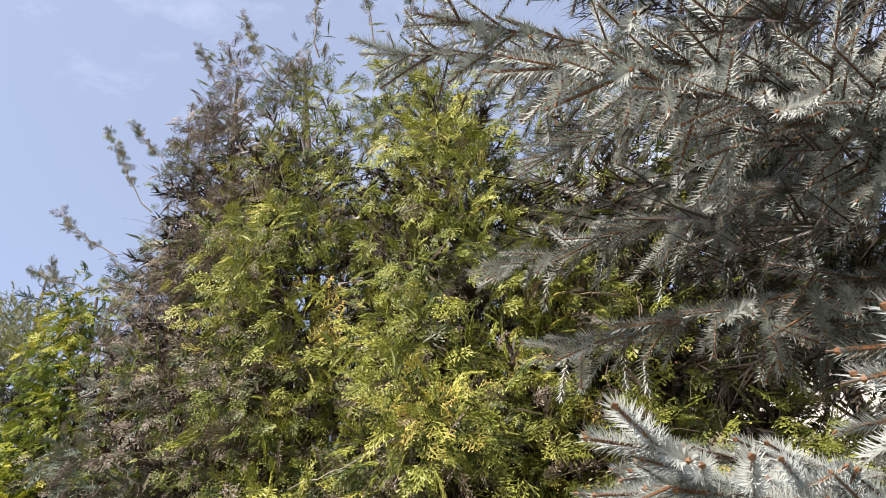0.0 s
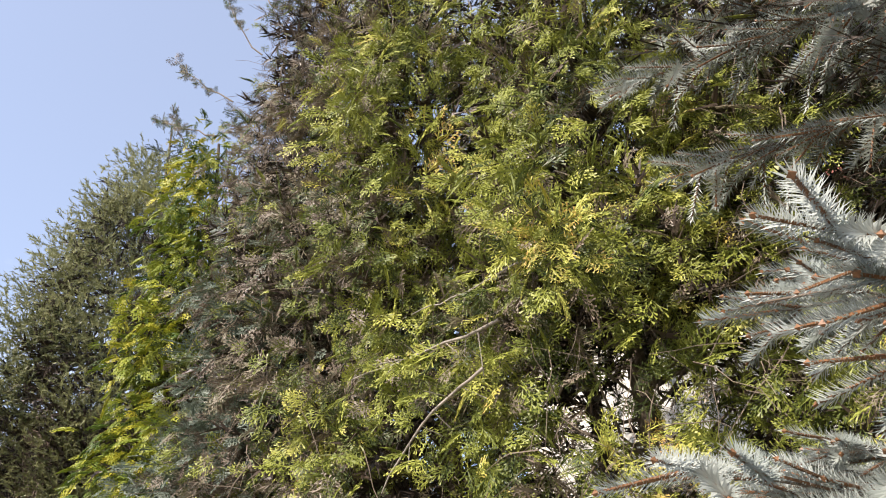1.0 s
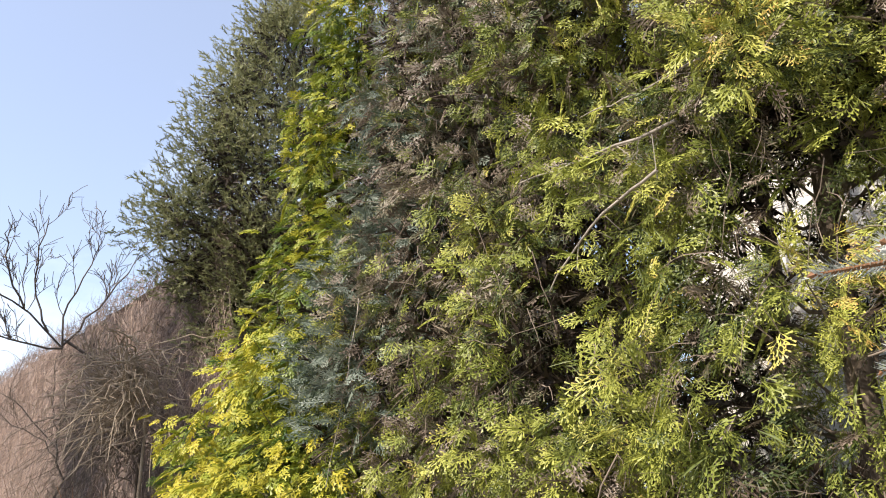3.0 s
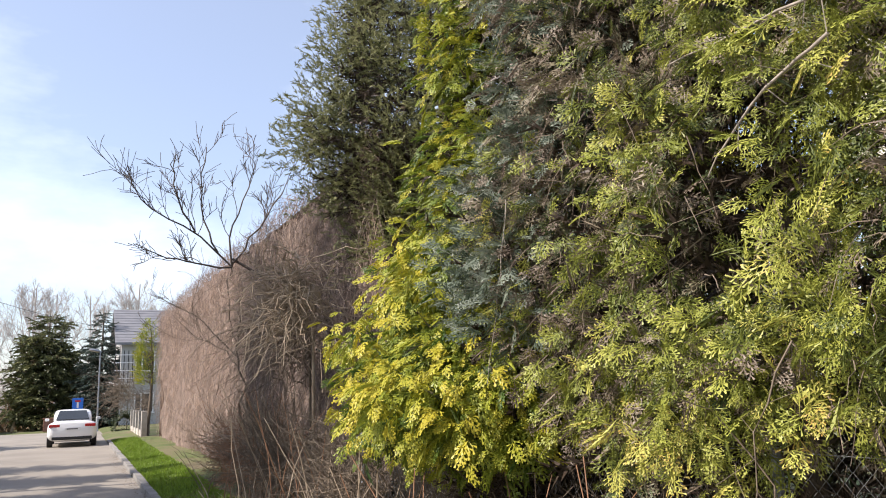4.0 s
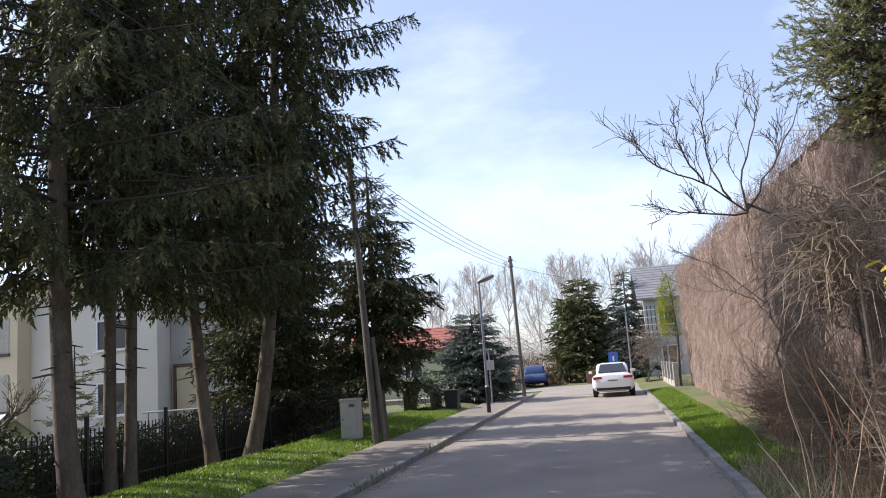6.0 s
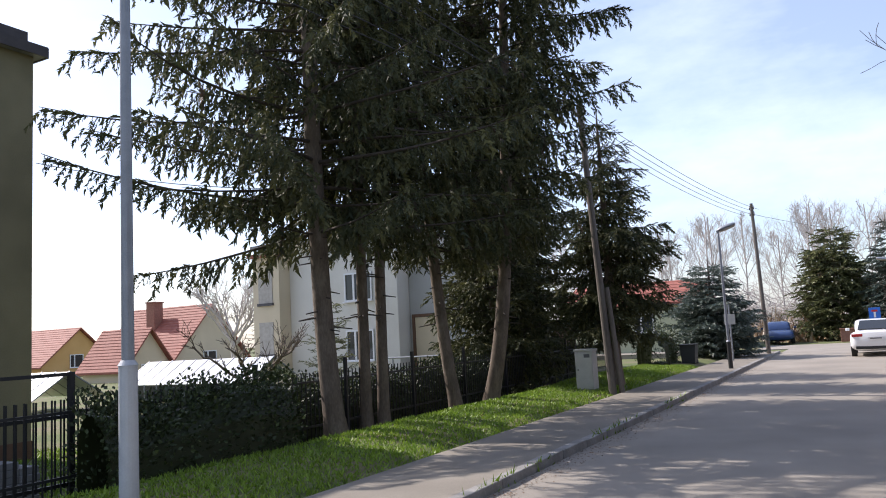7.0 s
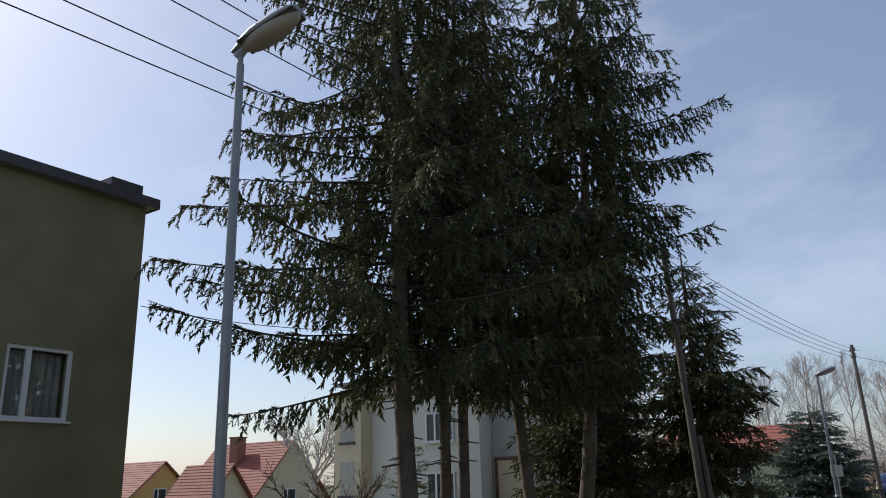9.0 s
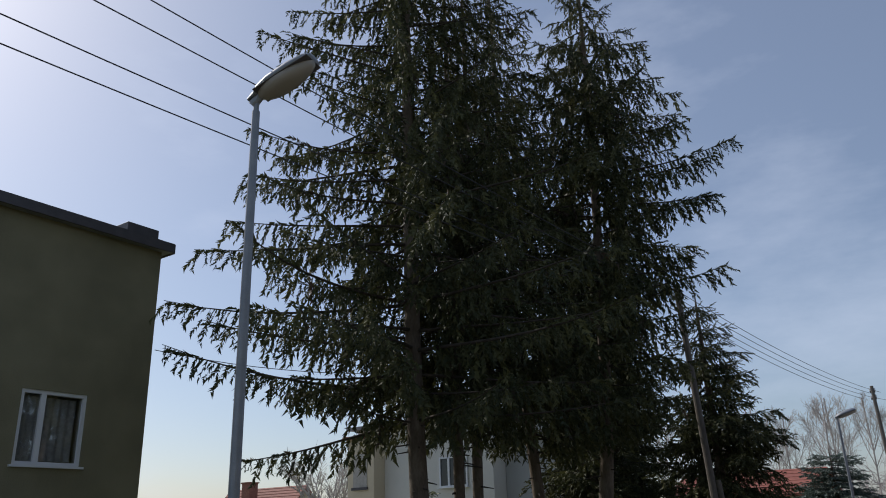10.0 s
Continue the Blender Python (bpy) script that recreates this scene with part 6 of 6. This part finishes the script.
part("door_frame", box(-17.32, -16.0, 30.9, 30.99, 2.62, 2.75), M_plinth, hw)
sh = thing("garden_shed", 0, 0, 0, "low brown-red garden shed behind a hedge", "shed")
part("wall", box(-12.6, -9.9, 28.5, 31.0, -0.4, 1.9), M_plinth, sh)
part("roof", box(-12.8, -9.7, 28.3, 31.2, 1.9, 2.02), M_slate, sh)
rl = thing("handrail", 0, 0, 0, "grey metal handrail along a terrace", "railing")
for q in range(5):
    part("post", rod((-14.2 + q * 1.1, 24, -0.3), (-14.2 + q * 1.1, 24, 1.05), 0.025, sides=8), M_galv, rl)
part("rail", rod((-14.4, 24, 1.05), (-9.6, 24, 1.08), 0.03, sides=8), M_galv, rl)
gabled_house("green_house", -17, -9.0, 50, 58, -0.3, 3.0, 4.4, "x", M_pgreen, M_roof, "pale green house with a red roof", [("y", 50, -12.4, -11.2, 1.2, 2.4, -1)])
gabled_house("grey_roofed_house", 3.3, 12.0, 56, 66, -0.3, 5.5, 8.0, "x", M_grey, M_slate, "white house with a grey sheet roof and balcony", [("y", 56, 4.2, 5.4, 3.6, 4.9, -1), ("y", 56, 4.2, 5.4, 0.9, 2.2, -1)])
bal = thing("balcony", 0, 0, 0, "dark lattice balcony frame on a white house", "balcony")
part("slab", box(2.9, 4.0, 54.9, 55.95, 2.7, 2.85), M_white, bal)
for q in range(5):
    part("post", box(2.9 + q * 0.26, 2.95 + q * 0.26, 54.9, 55.08, 2.85, 4.9), M_black, bal)
for q in range(4):
    part("lattice_bar", box(2.9, 4.0, 54.88, 54.9, 3.1 + q * 0.5, 3.15 + q * 0.5), M_signwhite, bal)
gabled_house("rear_house", 8.2, 16, -6, 6.2, -0.2, 5.8, 7.2, "y", M_white, M_roof, "white house wall glimpsed through the thuja", [])


def greenhouse(x0, x1, y0, y1, eave, ridge, label):
    top = thing("greenhouse", 0, 0, 0, label, "greenhouse")
    m = (y0 + y1) / 2
    n = int((x1 - x0) / 0.7)
    for q in range(n + 1):
        x = x0 + (x1 - x0) * q / n
        part("rib", prism([(y0, eave), (m, ridge), (y1, eave), (y1, eave + 0.05), (m, ridge + 0.06), (y0, eave + 0.05)], "x", x - 0.025, x + 0.025), M_galv, top)
        part("post", box(x - 0.02, x + 0.02, y0 - 0.02, y0 + 0.02, -0.4, eave), M_galv, top)
    for q in range(n):
        a, b = x0 + (x1 - x0) * q / n + 0.03, x0 + (x1 - x0) * (q + 1) / n - 0.03
        part("pane", prism([(y0, eave + 0.01), (m, ridge + 0.01), (m, ridge + 0.03), (y0, eave + 0.03)], "x", a, b), M_sheet, top)
        part("pane", prism([(m, ridge + 0.01), (y1, eave + 0.01), (y1, eave + 0.03), (m, ridge + 0.03)], "x", a, b), M_sheet, top)
        part("side_pane", box(a, b, y0, y0 + 0.015, -0.3, eave), M_glass, top)


greenhouse(-27.5, -20.4, 23.5, 26.5, 0.35, 1.25, "low greenhouse with pale glazed roof panes")
greenhouse(-28.5, -24.6, 17.5, 20.5, 0.2, 1.15, "small greenhouse with pale glazed roof panes")


def stone_fence():
    top = thing("stone_fence", 3.55, 38.3, 0, "low garden fence of pale stone posts and slats", "fence")
    for q in range(5):
        y = q * 1.9
        part("post", box(-0.12, 0.12, y - 0.12, y + 0.12, -0.05, 1.25, 0.015), M_stonewall, top)
        if q < 4:
            part("base", box(-0.09, 0.09, y + 0.12, y + 1.78, -0.05, 0.4), M_stonewall, top)
            for k in range(7):
                part("slat", box(-0.02, 0.02, y + 0.2 + k * 0.23, y + 0.32 + k * 0.23, 0.4, 1.15), M_pole, top)


stone_fence()
bp = thing("brick_pier", -0.6, 55.5, 0, "low red brick pier across the crossing", "pier")
part("pier", box(-0.4, 0.9, -0.2, 0.2, 0, 0.75, 0.02), M_brick, bp)
part("cap", box(-0.45, 0.95, -0.25, 0.25, 0.75, 0.82, 0.01), M_brick, bp)
tuft_tree("yellow_conifer", 3.8, 39.0, 2.4, 5.4, lambda z: np.interp(z, [2.4, 3.4, 4.4, 5.4], [0.4, 0.55, 0.45, 0.08]), T_far, 900, 0.3, L_gold, "small golden conifer by the far end of the hedge", 401, 0.6)
tangle("bare_shrub", 3.7, 40.5, 1.6, 200, 1.0, M_twig, "bare twiggy shrub behind the stone fence", 402, drop=0.2)
tangle("bare_shrub", 3.2, 49.5, 2.2, 260, 1.7, M_twig, "tall bare twiggy shrub before the grey house", 403, rad=0.012, drop=0.2)

# ---- far trees ----
BIRCH = "bare trees beyond the street"
proto = []
for k in range(4):
    r = np.random.default_rng(420 + k)
    h = 12.5 + 1.2 * k
    lim = [[(0, 0, -0.2), (0.1, 0, h * 0.3), (0.0, 0.1, h * 0.6), (0.15, 0, h * 0.97)]]
    for q in range(11):
        z = h * r.uniform(0.25, 0.85)
        a, l = r.uniform(0, 6.3), (h - z) * 0.42 + 0.5
        lim.append([(0.05, 0, z), (math.cos(a) * l * 0.4, math.sin(a) * l * 0.4, z + l * 0.7), (math.cos(a) * l * 0.6, math.sin(a) * l * 0.6, z + l * 1.25)])
    proto.append(branch_tree("bare_birch", (-26 + 11 * k, 92 + 3 * k, 0), lim, "tall bare birch, twigs coloured pale for haze", M_hazetwig, 430 + k, depth=2, r0=0.11, twig=0.52, group=BIRCH, kids=(8, 11), up=0.3, thin=0.011))
r = np.random.default_rng(440)
for k in range(14):
    src = proto[k % 4]
    copy_thing(src, pose(-38 + 3.7 * k + r.uniform(-1, 1), r.uniform(90, 118), 0, 0, 0, r.uniform(0, 360)))
branch_tree("garden_tree", (-35, 38, 0), [[(0, 0, -0.3), (0, 0, 1.2), (0, 0, 2.5)]] + [[(0, 0, 1.6 + 0.1 * q), (1.4 * math.cos(q), 1.4 * math.sin(q), 3.4 + 0.1 * q), (2.1 * math.cos(q), 2.1 * math.sin(q), 5.2 - 0.1 * (q % 4))] for q in range(11)], "round bare garden tree", M_hazetwig, 451, depth=2, r0=0.16, twig=0.5, kids=(8, 12), thin=0.011)
branch_tree("fruit_tree", (-14.5, 17.0, -0.3), [[(0, 0, -0.2), (0.1, 0, 0.6), (0.2, 0, 1.1)]] + [[(0.2, 0, 0.9), (0.2 + 0.9 * math.cos(q * 1.3), 0.9 * math.sin(q * 1.3), 1.6), (0.2 + 1.5 * math.cos(q * 1.3), 1.5 * math.sin(q * 1.3), 1.9 + 0.2 * (q % 2))] for q in range(6)], "small gnarled bare fruit tree in a garden", M_barebark, 452, depth=2, r0=0.09, twig=0.45, kids=(5, 9), thin=0.008)
for k, (x, y, h) in enumerate(((-62, 70, 7.5), (-60, 72, 8.5), (-58, 71, 7))):
    big_spruce("far_spruce", x, y, h, 0.5, 1.8, 460 + k, "small dark spruce far behind the houses", trunk_r=0.12, per=5, step=0.5, gap=0.35, clear=False, hang=0.2)
tangle("far_thicket", -8, 70, 1.8, 420, 6.0, M_hazetwig, "thicket at the end of the street, coloured pale for haze", 470, rad=0.03, drop=0.1, squash=(2.0, 0.6, 0.35))
tangle("far_thicket", 2, 74, 1.8, 360, 6.0, M_hazetwig, "thicket at the end of the street, coloured pale for haze", 471, rad=0.03, drop=0.1, squash=(2.0, 0.6, 0.35))
blades("far_scrub", 9000, (-45, 20, 58, 110), 0.8, 2.8, L_dry, "brown scrub beyond the crossing", 472, 0.12, height=lambda x, y: 0 * x - 0.04, tint_mid=0.2)

# ---- kerbs, stone by stone ----


def kerb(name, x0, x1, y0, n, top_z, label):
    r = np.random.default_rng(int(abs(x0) * 10))
    top = thing(name, x0, y0, 0, label, "kerb", kind="structure")
    variants = [box(0, x1 - x0, 0.006, 0.994, -0.25, top_z, 0.012) for _ in range(3)]
    ms = []
    for v in variants:
        p = part("kerbstone", v, M_kerb, top)
        ms.append(p.data)
        p.location = (r.uniform(-0.006, 0.006), len(ms) - 1, r.uniform(-0.006, 0.006))
    for q in range(3, n):
        p = new("kerbstone", ms[q % 3])
        p.parent = top
        p.location = (r.uniform(-0.008, 0.008), q, r.uniform(-0.008, 0.006))
        p.rotation_euler = (0, r.uniform(-0.01, 0.01), r.uniform(-0.006, 0.006))


kerb("kerb_left", RL - 0.15, RL, -6, 48, 0.11, "worn dirty concrete kerb along the pavement")
kerb("kerb_right", RR, RR + 0.15, -6, 44, 0.10, "worn pale concrete kerb along the grass strip")
